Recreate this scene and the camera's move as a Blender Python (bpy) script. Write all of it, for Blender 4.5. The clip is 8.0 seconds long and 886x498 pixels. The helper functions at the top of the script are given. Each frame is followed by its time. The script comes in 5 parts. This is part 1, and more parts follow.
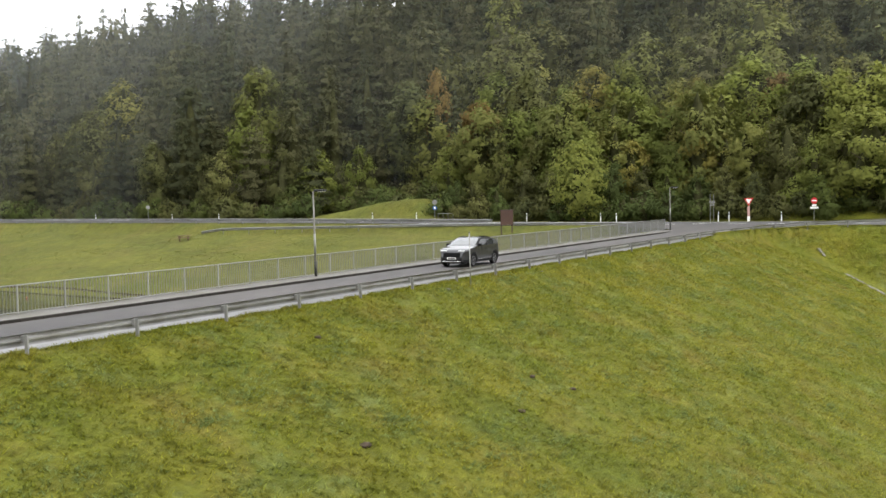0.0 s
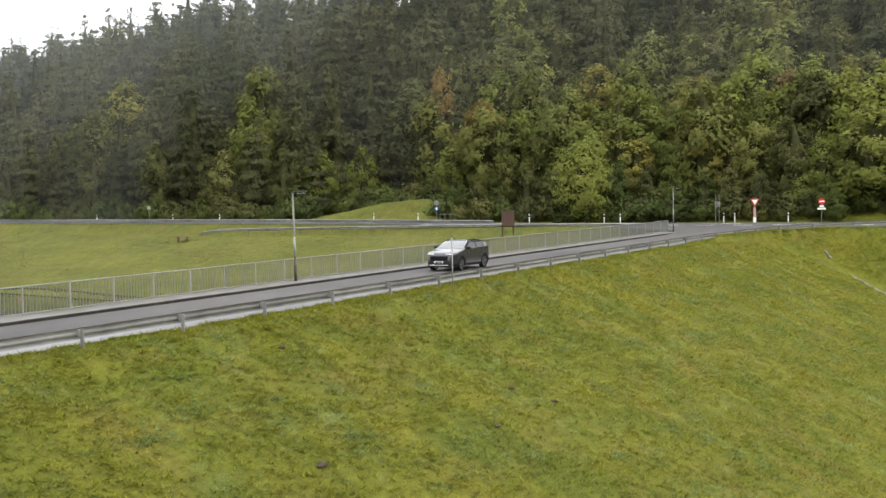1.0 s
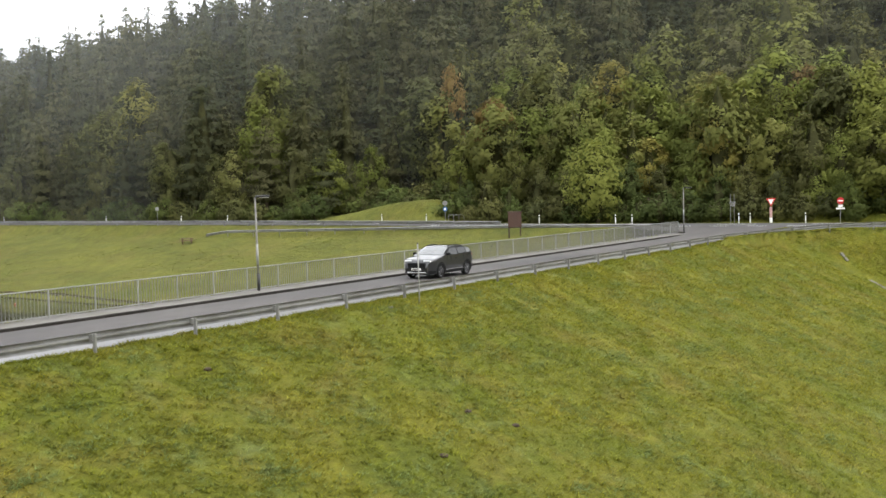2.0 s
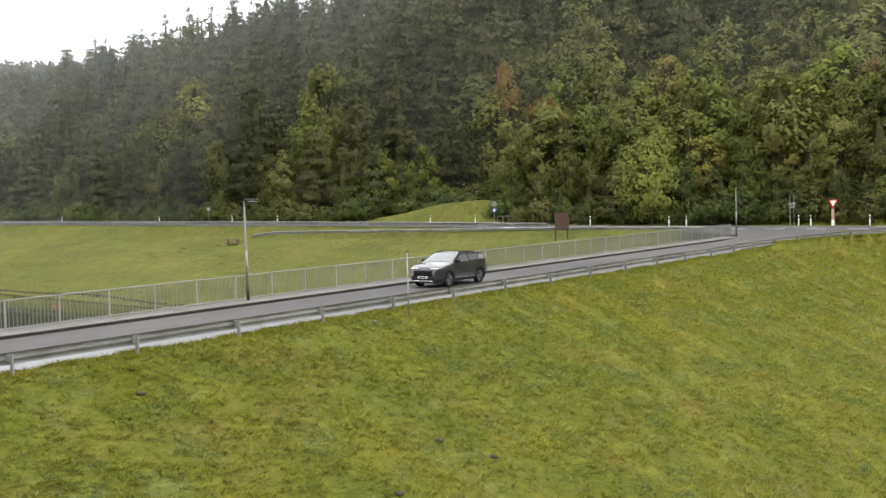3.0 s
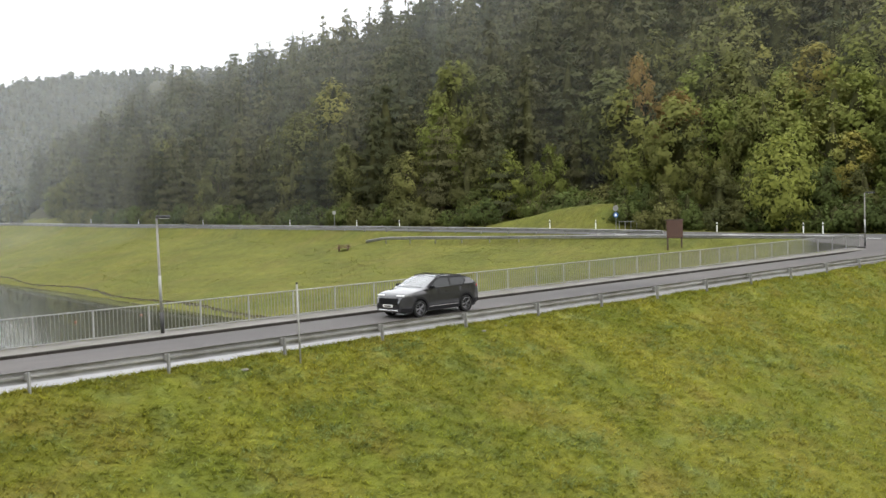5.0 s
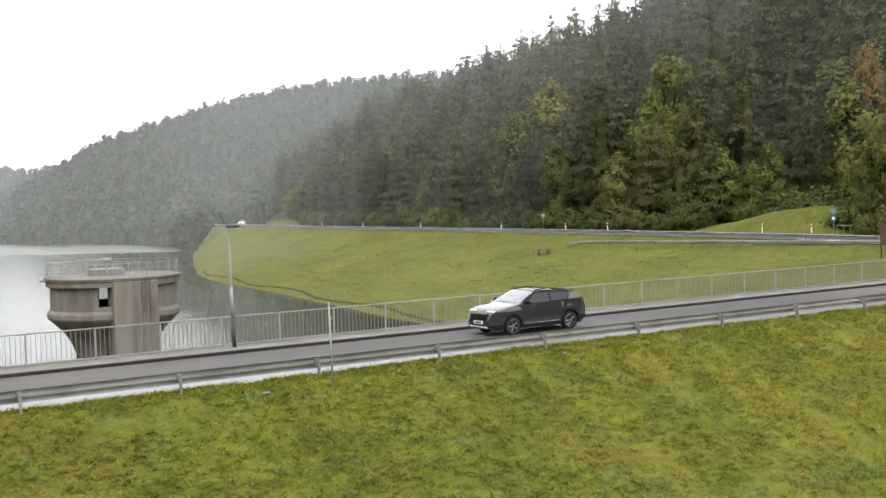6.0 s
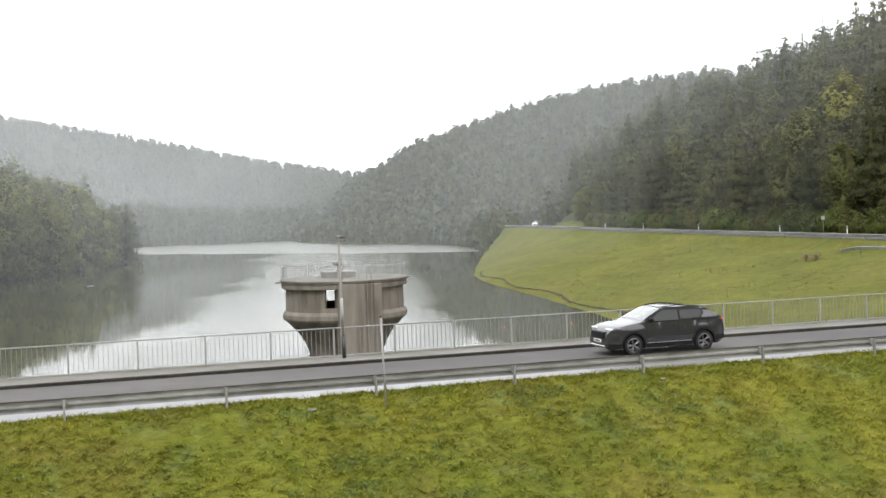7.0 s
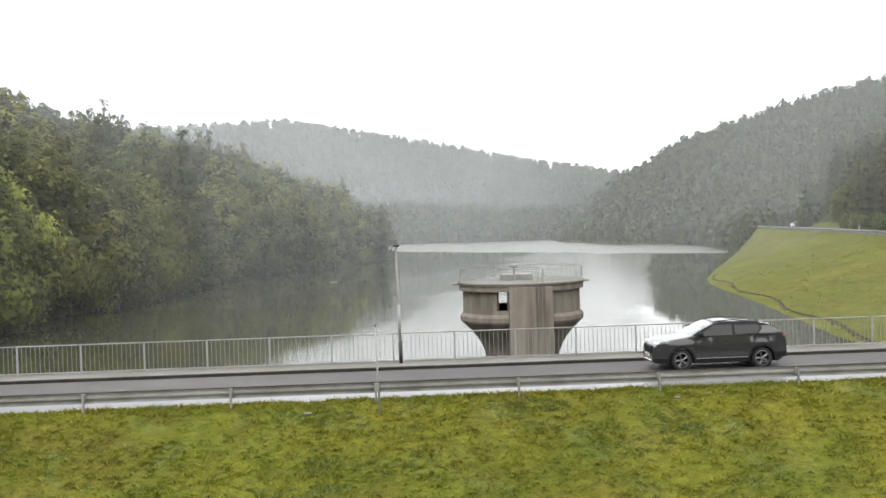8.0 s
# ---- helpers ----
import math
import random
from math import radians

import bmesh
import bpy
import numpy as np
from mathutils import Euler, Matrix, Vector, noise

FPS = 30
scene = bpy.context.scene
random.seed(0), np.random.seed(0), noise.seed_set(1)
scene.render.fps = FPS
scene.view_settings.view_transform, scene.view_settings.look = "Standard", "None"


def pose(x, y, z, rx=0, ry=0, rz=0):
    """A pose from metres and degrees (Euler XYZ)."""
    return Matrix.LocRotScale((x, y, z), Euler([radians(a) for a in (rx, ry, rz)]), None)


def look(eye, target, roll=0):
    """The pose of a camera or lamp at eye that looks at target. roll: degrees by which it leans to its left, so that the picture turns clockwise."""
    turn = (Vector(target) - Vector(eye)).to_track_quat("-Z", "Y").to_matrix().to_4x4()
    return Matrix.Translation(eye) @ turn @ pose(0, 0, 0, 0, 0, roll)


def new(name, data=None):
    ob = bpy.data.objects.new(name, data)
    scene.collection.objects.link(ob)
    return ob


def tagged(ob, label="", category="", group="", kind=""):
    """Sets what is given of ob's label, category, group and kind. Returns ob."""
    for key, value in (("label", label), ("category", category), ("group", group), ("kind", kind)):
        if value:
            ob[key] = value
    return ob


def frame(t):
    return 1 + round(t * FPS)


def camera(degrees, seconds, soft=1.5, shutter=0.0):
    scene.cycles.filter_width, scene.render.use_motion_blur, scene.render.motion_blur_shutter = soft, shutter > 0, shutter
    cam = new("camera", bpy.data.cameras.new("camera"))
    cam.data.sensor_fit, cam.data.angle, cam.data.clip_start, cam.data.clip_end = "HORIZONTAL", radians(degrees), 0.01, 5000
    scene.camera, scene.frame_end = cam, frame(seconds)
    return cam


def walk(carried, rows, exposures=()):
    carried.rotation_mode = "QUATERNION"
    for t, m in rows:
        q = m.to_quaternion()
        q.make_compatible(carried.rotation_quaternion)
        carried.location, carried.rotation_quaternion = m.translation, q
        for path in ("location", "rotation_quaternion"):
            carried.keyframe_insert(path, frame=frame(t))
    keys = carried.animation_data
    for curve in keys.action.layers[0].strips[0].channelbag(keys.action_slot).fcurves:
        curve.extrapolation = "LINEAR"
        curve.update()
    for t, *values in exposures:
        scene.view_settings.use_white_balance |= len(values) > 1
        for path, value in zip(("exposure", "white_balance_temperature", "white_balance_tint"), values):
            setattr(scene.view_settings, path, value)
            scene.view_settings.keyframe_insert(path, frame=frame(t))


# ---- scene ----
cam = camera(42.6, 8.0)
PATH = [
    (0, (-44.48, -22.964, 3.962), (-42.716, -22.027, 3.864), -1.2),
    (0.5, (-43.46, -22.999, 4.003), (-41.698, -22.059, 3.906), -1.1),
    (1, (-42.104, -23.214, 4.024), (-40.351, -22.257, 3.926), -1.2),
    (2.5, (-35.656, -24.274, 4.288), (-33.957, -23.224, 4.188), -1.4),
    (3, (-33.296, -24.708, 4.321), (-31.64, -23.591, 4.222), -1.4),
    (3.5, (-30.329, -25.283, 4.413), (-28.716, -24.104, 4.315), -1.6),
    (4, (-27.444, -25.807, 4.505), (-25.874, -24.571, 4.409), -1.6),
    (5.5, (-17.623, -27.623, 4.715), (-16.32, -26.108, 4.627), -1.7),
    (6, (-14.265, -28.241, 4.746), (-13.17, -26.57, 4.667), -1.8),
    (6.5, (-10.642, -28.971, 4.826), (-9.798, -27.16, 4.755), -1.8),
    (7, (-7.259, -29.75, 4.889), (-6.664, -27.842, 4.827), -1.9),
    (7.5, (-3.499, -30.6, 4.979), (-3.147, -28.632, 4.922), -2.0),
    (8, (0.059, -31.524, 5.028), (0.181, -29.528, 4.978), -1.7),
]
walk(cam, [(t, look(e, g, r)) for t, e, g, r in PATH])

# ---- light ----
world = bpy.data.worlds.new("overcast")
scene.world = world
world.use_nodes = True
wt = world.node_tree
bg = wt.nodes["Background"]
sky = wt.nodes.new("ShaderNodeTexSky")
sky.sky_type, sky.sun_disc = "NISHITA", False
sky.sun_elevation, sky.sun_rotation = radians(48), radians(150)
sky.air_density, sky.dust_density, sky.ozone_density = 1.0, 6.0, 1.0
cloud = wt.nodes.new("ShaderNodeMix")
cloud.data_type = "RGBA"
cloud.inputs[0].default_value = 0.82
cloud.inputs[7].default_value = (13.2, 13.4, 13.6, 1)
wt.links.new(sky.outputs[0], cloud.inputs[6])
wt.links.new(cloud.outputs[2], bg.inputs[0])
bg.inputs[1].default_value = 0.15
sun = new("sun", bpy.data.lights.new("sun", "SUN"))
sun.data.energy, sun.data.angle, sun.data.color = 1.5, radians(20), (1, 0.97, 0.92)
sun.matrix_world = look((-40, -60, 90), (0, 0, 0))
scene.view_settings.exposure = 0.4


# ---- materials ----
def mat(name, c1, c2, scale=3.0, rough=0.8, bump=0.2, fine=None, metal=0.0, rand=0.0, island=False,
        trans=0.0, spec=0.5, stretch=(1, 1, 1), world_space=False, c3=None, big=None, contrast=1.0, bdist=0.02, patch=1.0, grain=0.65):
    """A surface of two colours mixed by fine and coarse noise, with relief, and a share of random lightness."""
    m = bpy.data.materials.new(name)
    m.use_nodes = True
    n, l = m.node_tree.nodes, m.node_tree.links
    p = n["Principled BSDF"]
    p.inputs["Roughness"].default_value, p.inputs["Metallic"].default_value = rough, metal
    p.inputs["Specular IOR Level"].default_value = spec
    if world_space:
        src = n.new("ShaderNodeNewGeometry").outputs["Position"]
    else:
        src = n.new("ShaderNodeTexCoord").outputs["Object"]
    mp = n.new("ShaderNodeMapping")
    mp.inputs["Scale"].default_value = stretch
    l.new(src, mp.inputs[0])
    na = n.new("ShaderNodeTexNoise")
    na.inputs["Scale"].default_value, na.inputs["Detail"].default_value = scale, 6
    na.inputs["Roughness"].default_value = grain
    l.new(mp.outputs[0], na.inputs["Vector"])
    ramp = n.new("ShaderNodeMapRange")
    ramp.inputs[1].default_value, ramp.inputs[2].default_value = 0.5 - 0.22 / contrast, 0.5 + 0.22 / contrast
    l.new(na.outputs[0], ramp.inputs[0])
    mix = n.new("ShaderNodeMix")
    mix.data_type = "RGBA"
    mix.inputs[6].default_value, mix.inputs[7].default_value = (*c1, 1), (*c2, 1)
    l.new(ramp.outputs[0], mix.inputs[0])
    col = mix.outputs[2]
    if c3:
        nb = n.new("ShaderNodeTexNoise")
        nb.inputs["Scale"].default_value, nb.inputs["Detail"].default_value = big or scale * 0.12, 4
        l.new(mp.outputs[0], nb.inputs["Vector"])
        rb = n.new("ShaderNodeMapRange")
        rb.inputs[1].default_value, rb.inputs[2].default_value, rb.inputs[4].default_value = 0.42, 0.68, patch
        l.new(nb.outputs[0], rb.inputs[0])
        m3 = n.new("ShaderNodeMix")
        m3.data_type = "RGBA"
        m3.inputs[7].default_value = (*c3, 1)
        l.new(rb.outputs[0], m3.inputs[0])
        l.new(col, m3.inputs[6])
        col = m3.outputs[2]
    if rand:
        if island:
            r = n.new("ShaderNodeNewGeometry").outputs["Random Per Island"]
        else:
            r = n.new("ShaderNodeObjectInfo").outputs["Random"]
        mr = n.new("ShaderNodeMapRange")
        mr.inputs[3].default_value, mr.inputs[4].default_value = 1 - rand, 1 + rand
        l.new(r, mr.inputs[0])
        hs = n.new("ShaderNodeHueSaturation")
        l.new(mr.outputs[0], hs.inputs["Value"])
        l.new(col, hs.inputs["Color"])
        col = hs.outputs[0]
    l.new(col, p.inputs["Base Color"])
    if bump:
        nf = n.new("ShaderNodeTexNoise")
        nf.inputs["Scale"].default_value, nf.inputs["Detail"].default_value = fine or scale * 6, 5
        l.new(mp.outputs[0], nf.inputs["Vector"])
        b = n.new("ShaderNodeBump")
        b.inputs["Strength"].default_value, b.inputs["Distance"].default_value = bump, bdist
        l.new(nf.outputs[0], b.inputs["Height"])
        l.new(b.outputs[0], p.inputs["Normal"])
    if trans:
        t = n.new("ShaderNodeBsdfTranslucent")
        l.new(col, t.inputs[0])
        s = n.new("ShaderNodeMixShader")
        s.inputs[0].default_value = trans
        l.new(p.outputs[0], s.inputs[1])
        l.new(t.outputs[0], s.inputs[2])
        l.new(s.outputs[0], n["Material Output"].inputs[0])
    return m


def grassmat(name, size=1.0, bright=1.0, blade=False, fresh=(0.094, 0.108, 0.011), olive=(0.136, 0.132, 0.0145), brown=(0.148, 0.118, 0.027), weed=(0.125, 0.152, 0.046), bdist=0.12):
    """Meadow turf: fresh and olive patches, brown worn spots, pale weedy spots, faint streaks down the slope, fine grain.
    blade: for the blades that stand in the turf, in the same patches."""
    m = bpy.data.materials.new(name)
    m.use_nodes = True
    n, l = m.node_tree.nodes, m.node_tree.links
    p = n["Principled BSDF"]
    p.inputs["Roughness"].default_value, p.inputs["Specular IOR Level"].default_value = 0.9, 0.1
    p.inputs["Sheen Weight"].default_value, p.inputs["Sheen Roughness"].default_value, p.inputs["Sheen Tint"].default_value = 0.045, 0.6, (0.75, 0.85, 0.4, 1)
    geo = n.new("ShaderNodeNewGeometry")

    def cloud(scale, shift, lo, hi, detail=3, rough=0.6, stretch=(1, 1, 1), top=1.0):
        mp = n.new("ShaderNodeMapping")
        mp.inputs["Location"].default_value, mp.inputs["Scale"].default_value = (shift, shift * 0.7, 0), stretch
        l.new(geo.outputs["Position"], mp.inputs[0])
        t = n.new("ShaderNodeTexNoise")
        t.inputs["Scale"].default_value, t.inputs["Detail"].default_value, t.inputs["Roughness"].default_value = scale / size, detail, rough
        l.new(mp.outputs[0], t.inputs["Vector"])
        r = n.new("ShaderNodeMapRange")
        r.inputs[1].default_value, r.inputs[2].default_value, r.inputs[4].default_value = lo, hi, top
        l.new(t.outputs[0], r.inputs[0])
        return r.outputs[0], t.outputs[0]

    def blend(f, a, b):
        k = n.new("ShaderNodeMix")
        k.data_type = "RGBA"
        l.new(f, k.inputs[0])
        for s, v in ((k.inputs[6], a), (k.inputs[7], b)):
            if isinstance(v, tuple):
                s.default_value = (*v, 1)
            else:
                l.new(v, s)
        return k.outputs[2]

    col = blend(cloud(0.3, 0, 0.36, 0.64)[0], fresh, olive)
    col = blend(cloud(0.42, 31, 0.5, 0.72, 4, 0.65, top=0.62)[0], col, brown)
    col = blend(cloud(0.5, 57, 0.56, 0.7, 4, 0.7, top=0.7)[0], col, weed)
    hs = n.new("ShaderNodeHueSaturation")
    l.new(col, hs.inputs["Color"])

    def scaled(src, lo, hi):
        r = n.new("ShaderNodeMapRange")
        r.inputs[3].default_value, r.inputs[4].default_value = lo, hi
        l.new(src, r.inputs[0])
        return r.outputs[0]

    def times(a, b):
        k = n.new("ShaderNodeMath")
        k.operation = "MULTIPLY"
        l.new(a, k.inputs[0]), l.new(b, k.inputs[1])
        return k.outputs[0]

    val = scaled(cloud(0.9, 11, 0.35, 0.65, 4, 0.6, (1, 0.22, 0.22))[0], 0.9 * bright, 1.1 * bright)
    if blade:
        val = times(val, scaled(geo.outputs["Random Per Island"], 0.55, 1.4))
    else:
        fine = cloud(3.2, 5, 0.3, 0.7, 7, 0.78, (0.7, 1, 1))
        val = times(val, scaled(fine[0], 0.55, 1.32))
        rough = cloud(6.5, 9, 0.0, 1.0, 5, 0.7, (0.7, 1, 1))
        b = n.new("ShaderNodeBump")
        b.inputs["Strength"].default_value, b.inputs["Distance"].default_value = 1.0, bdist
        l.new(rough[1], b.inputs["Height"])
        l.new(b.outputs[0], p.inputs["Normal"])
    l.new(val, hs.inputs["Value"])
    l.new(hs.outputs[0], p.inputs["Base Color"])
    if blade:
        t = n.new("ShaderNodeBsdfTranslucent")
        l.new(hs.outputs[0], t.inputs[0])
        sh = n.new("ShaderNodeMixShader")
        sh.inputs[0].default_value = 0.5
        l.new(p.outputs[0], sh.inputs[1]), l.new(t.outputs[0], sh.inputs[2])
        l.new(sh.outputs[0], n["Material Output"].inputs[0])
    return m


M_GRASS = grassmat("meadow grass", bright=0.93)
M_MEADOW = grassmat("pale lakeside grass", 2.6, 0.92, fresh=(0.092, 0.1, 0.018), olive=(0.122, 0.122, 0.023), brown=(0.132, 0.11, 0.034), weed=(0.08, 0.098, 0.022), bdist=0.22)
M_FLOOR = mat("forest floor", (0.03, 0.032, 0.014), (0.055, 0.05, 0.022), 0.8, 0.95, 0.6, 4, spec=0.1, bdist=0.1, world_space=True)
M_ASPHALT = mat("worn asphalt", (0.064, 0.059, 0.056), (0.09, 0.083, 0.079), 1.2, 0.75, 0.25, 60, spec=0.35, c3=(0.043, 0.041, 0.042), big=0.15, stretch=(0.3, 1, 1), bdist=0.005)
M_MAINROAD = mat("dark asphalt", (0.045, 0.044, 0.045), (0.065, 0.063, 0.064), 1.0, 0.75, 0.2, 50, stretch=(1, 0.3, 1), bdist=0.005)
M_WET = mat("wet pale concrete", spec=0.35, c1=(0.145, 0.143, 0.147), c2=(0.17, 0.168, 0.172), scale=0.8, rough=0.3, bump=0.03, fine=25, stretch=(0.3, 1, 1), c3=(0.13, 0.128, 0.132), big=0.25, bdist=0.003)
M_KERB = mat("dark weathered kerb stone", (0.016, 0.014, 0.012), (0.038, 0.034, 0.03), 4, 0.9, 0.3, rand=0.2, spec=0.15)
M_PAVE = mat("pale walkway concrete", (0.13, 0.122, 0.112), (0.175, 0.165, 0.152), 2, 0.85, 0.2, 40, c3=(0.11, 0.106, 0.082), big=0.5)
M_POLE = mat("weathered lamp pole", (0.15, 0.145, 0.13), (0.22, 0.21, 0.19), 3, 0.7, 0.1, stretch=(1, 1, 0.4))
M_STEEL = mat("galvanised steel", (0.19, 0.19, 0.19), (0.29, 0.29, 0.283), 6, 0.5, 0.1, 30, metal=0.25, rand=0.15, c3=(0.13, 0.12, 0.11), big=1.5, patch=0.55)
M_FENCE = mat("grey painted fence steel", (0.2, 0.2, 0.195), (0.27, 0.27, 0.265), 5, 0.55, 0.05, 30, metal=0.2, rand=0.1)
M_WHITE = mat("white painted plastic", (0.75, 0.75, 0.74), (0.82, 0.82, 0.81), 8, 0.5, 0.05)
M_BLACK = mat("black plastic", (0.015, 0.015, 0.015), (0.03, 0.03, 0.03), 8, 0.55, 0.05)
M_CONC = mat("stained tower concrete", (0.135, 0.12, 0.102), (0.205, 0.184, 0.158), 0.9, 0.9, 0.4, 12, c3=(0.06, 0.048, 0.038), big=0.85, patch=0.8, stretch=(1.1, 1.1, 0.22), contrast=1.1)
M_CONC_L = mat("pale tower concrete", (0.17, 0.165, 0.155), (0.24, 0.235, 0.225), 1.2, 0.85, 0.2, 14)
M_RED = mat("red sign paint", (0.45, 0.02, 0.02), (0.55, 0.03, 0.03), 6, 0.45, 0)
M_BLUE = mat("blue sign paint", (0.025, 0.09, 0.26), (0.03, 0.12, 0.32), 6, 0.45, 0)
M_BROWN = mat("brown board paint", (0.045, 0.02, 0.015), (0.065, 0.03, 0.02), 5, 0.7, 0.1)
M_WOOD = mat("weathered wood", (0.1, 0.06, 0.04), (0.17, 0.11, 0.075), 4, 0.8, 0.3, stretch=(1, 6, 6))
M_ROCK = mat("shore rock", (0.035, 0.034, 0.024), (0.07, 0.066, 0.05), 3, 0.9, 0.5, rand=0.3, island=True)
M_GUTTER = mat("gutter concrete", (0.11, 0.105, 0.09), (0.17, 0.165, 0.145), 3, 0.9, 0.3, rand=0.15)
M_BARK = mat("tree bark", (0.06, 0.045, 0.032), (0.12, 0.09, 0.065), 3, 0.95, 0.6, stretch=(3, 3, 0.5))
M_SOIL = mat("molehill soil", (0.04, 0.028, 0.018), (0.07, 0.05, 0.03), 8, 1.0, 0.6)


def leafmat(name, c1, c2, joined=False, trans=0.4, speckle=0.07):
    """Foliage whose colour goes from c1 to c2 from tree to tree, with patches and fine grain inside each crown."""
    m = bpy.data.materials.new(name)
    m.use_nodes = True
    n, l = m.node_tree.nodes, m.node_tree.links
    p = n["Principled BSDF"]
    p.inputs["Roughness"].default_value, p.inputs["Specular IOR Level"].default_value = 0.75, 0.12
    if joined:
        at = n.new("ShaderNodeAttribute")
        at.attribute_name = "tint"
        tree = at.outputs["Fac"]
    else:
        tree = n.new("ShaderNodeObjectInfo").outputs["Random"]
    geo = n.new("ShaderNodeNewGeometry")
    mix = n.new("ShaderNodeMix")
    mix.data_type = "RGBA"
    mix.inputs[6].default_value, mix.inputs[7].default_value = (*c1, 1), (*c2, 1)
    l.new(tree, mix.inputs[0])

    def shade(src, lo, hi, a=0.0, b=1.0):
        r = n.new("ShaderNodeMapRange")
        r.inputs[1].default_value, r.inputs[2].default_value, r.inputs[3].default_value, r.inputs[4].default_value = a, b, lo, hi
        l.new(src, r.inputs[0])
        return r.outputs[0]

    def times(a, b):
        k = n.new("ShaderNodeMath")
        k.operation = "MULTIPLY"
        l.new(a, k.inputs[0]), l.new(b, k.inputs[1])
        return k.outputs[0]

    clump = n.new("ShaderNodeTexNoise")
    clump.inputs["Scale"].default_value, clump.inputs["Detail"].default_value = 0.9, 4
    l.new(geo.outputs["Position"], clump.inputs["Vector"])
    val = times(shade(geo.outputs["Random Per Island"], 1 - speckle, 1 + speckle), shade(clump.outputs[0], 0.86, 1.14, 0.3, 0.7))
    again = n.new("ShaderNodeMath")
    again.operation, again.inputs[1].default_value = "MULTIPLY", 7.31
    l.new(tree, again.inputs[0])
    frac = n.new("ShaderNodeMath")
    frac.operation = "FRACT"
    l.new(again.outputs[0], frac.inputs[0])
    val = times(val, shade(frac.outputs[0], 0.75, 1.2))
    hs = n.new("ShaderNodeHueSaturation")
    l.new(val, hs.inputs["Value"])
    l.new(mix.outputs[2], hs.inputs["Color"])
    l.new(hs.outputs[0], p.inputs["Base Color"])
    t = n.new("ShaderNodeBsdfTranslucent")
    l.new(hs.outputs[0], t.inputs[0])
    s = n.new("ShaderNodeMixShader")
    s.inputs[0].default_value = trans
    l.new(p.outputs[0], s.inputs[1])
    l.new(t.outputs[0], s.inputs[2])
    l.new(s.outputs[0], n["Material Output"].inputs[0])
    return m


# twigs, with the shade inside crowns painted into their dark colour
M_TWIG_SHADE = mat("twigs and painted crown shade", (0.03, 0.032, 0.014), (0.075, 0.075, 0.032), 1.4, 0.95, 1.0, 3.5, spec=0.05, world_space=True)
NEEDLES = ((0.06, 0.068, 0.031), (0.097, 0.094, 0.042))
MIDLEAF = ((0.09, 0.1, 0.038), (0.145, 0.145, 0.048))
OLIVELEAF = ((0.155, 0.168, 0.048), (0.218, 0.207, 0.058))
M_CONIFER = leafmat("conifer needles", *NEEDLES)
M_CONIFERS = leafmat("hillside needles", *NEEDLES, joined=True)
M_MIXED = leafmat("mixed wood leaves", *MIDLEAF)
M_MIXEDS = leafmat("hillside leaves", *MIDLEAF, joined=True)
M_GREEN = leafmat("fresh green leaves", (0.135, 0.166, 0.04), (0.2, 0.217, 0.05))
M_OLIVE = leafmat("olive green leaves", *OLIVELEAF)
M_OLIVES = leafmat("hillside olive leaves", *OLIVELEAF, joined=True)
M_BIRCH = leafmat("birch leaves", (0.135, 0.145, 0.052), (0.17, 0.17, 0.058))
M_FARWOOD = leafmat("far mixed wood", (0.04, 0.052, 0.03), (0.072, 0.074, 0.038), joined=True, trans=0.15)
# leaf colour darkened to stand in for shade low in the tree belt
M_HEDGE_SHADE = leafmat("hedge leaves darkened for shade", (0.075, 0.1, 0.03), (0.115, 0.138, 0.038))
M_YELLOW = leafmat("yellowing leaves", (0.2, 0.19, 0.05), (0.25, 0.215, 0.052))
M_YELLOWS = leafmat("hillside yellowing leaves", (0.18, 0.17, 0.05), (0.23, 0.2, 0.05), joined=True)
M_RUST = leafmat("rusty autumn leaves", (0.17, 0.115, 0.04), (0.2, 0.14, 0.045))
M_TUFT = grassmat("grass blades", 1.0, 1.58, blade=True)
M_TUSSOCK = grassmat("tussock blades", 2.6, 1.15, blade=True, fresh=(0.085, 0.1, 0.017), olive=(0.122, 0.126, 0.022), brown=(0.128, 0.112, 0.034), weed=(0.09, 0.112, 0.026))
M_WEED = mat("pale weed leaves", (0.15, 0.2, 0.055), (0.21, 0.255, 0.095), 0.5, 0.85, 0, rand=0.2, island=True, trans=0.5, spec=0.2, world_space=True)


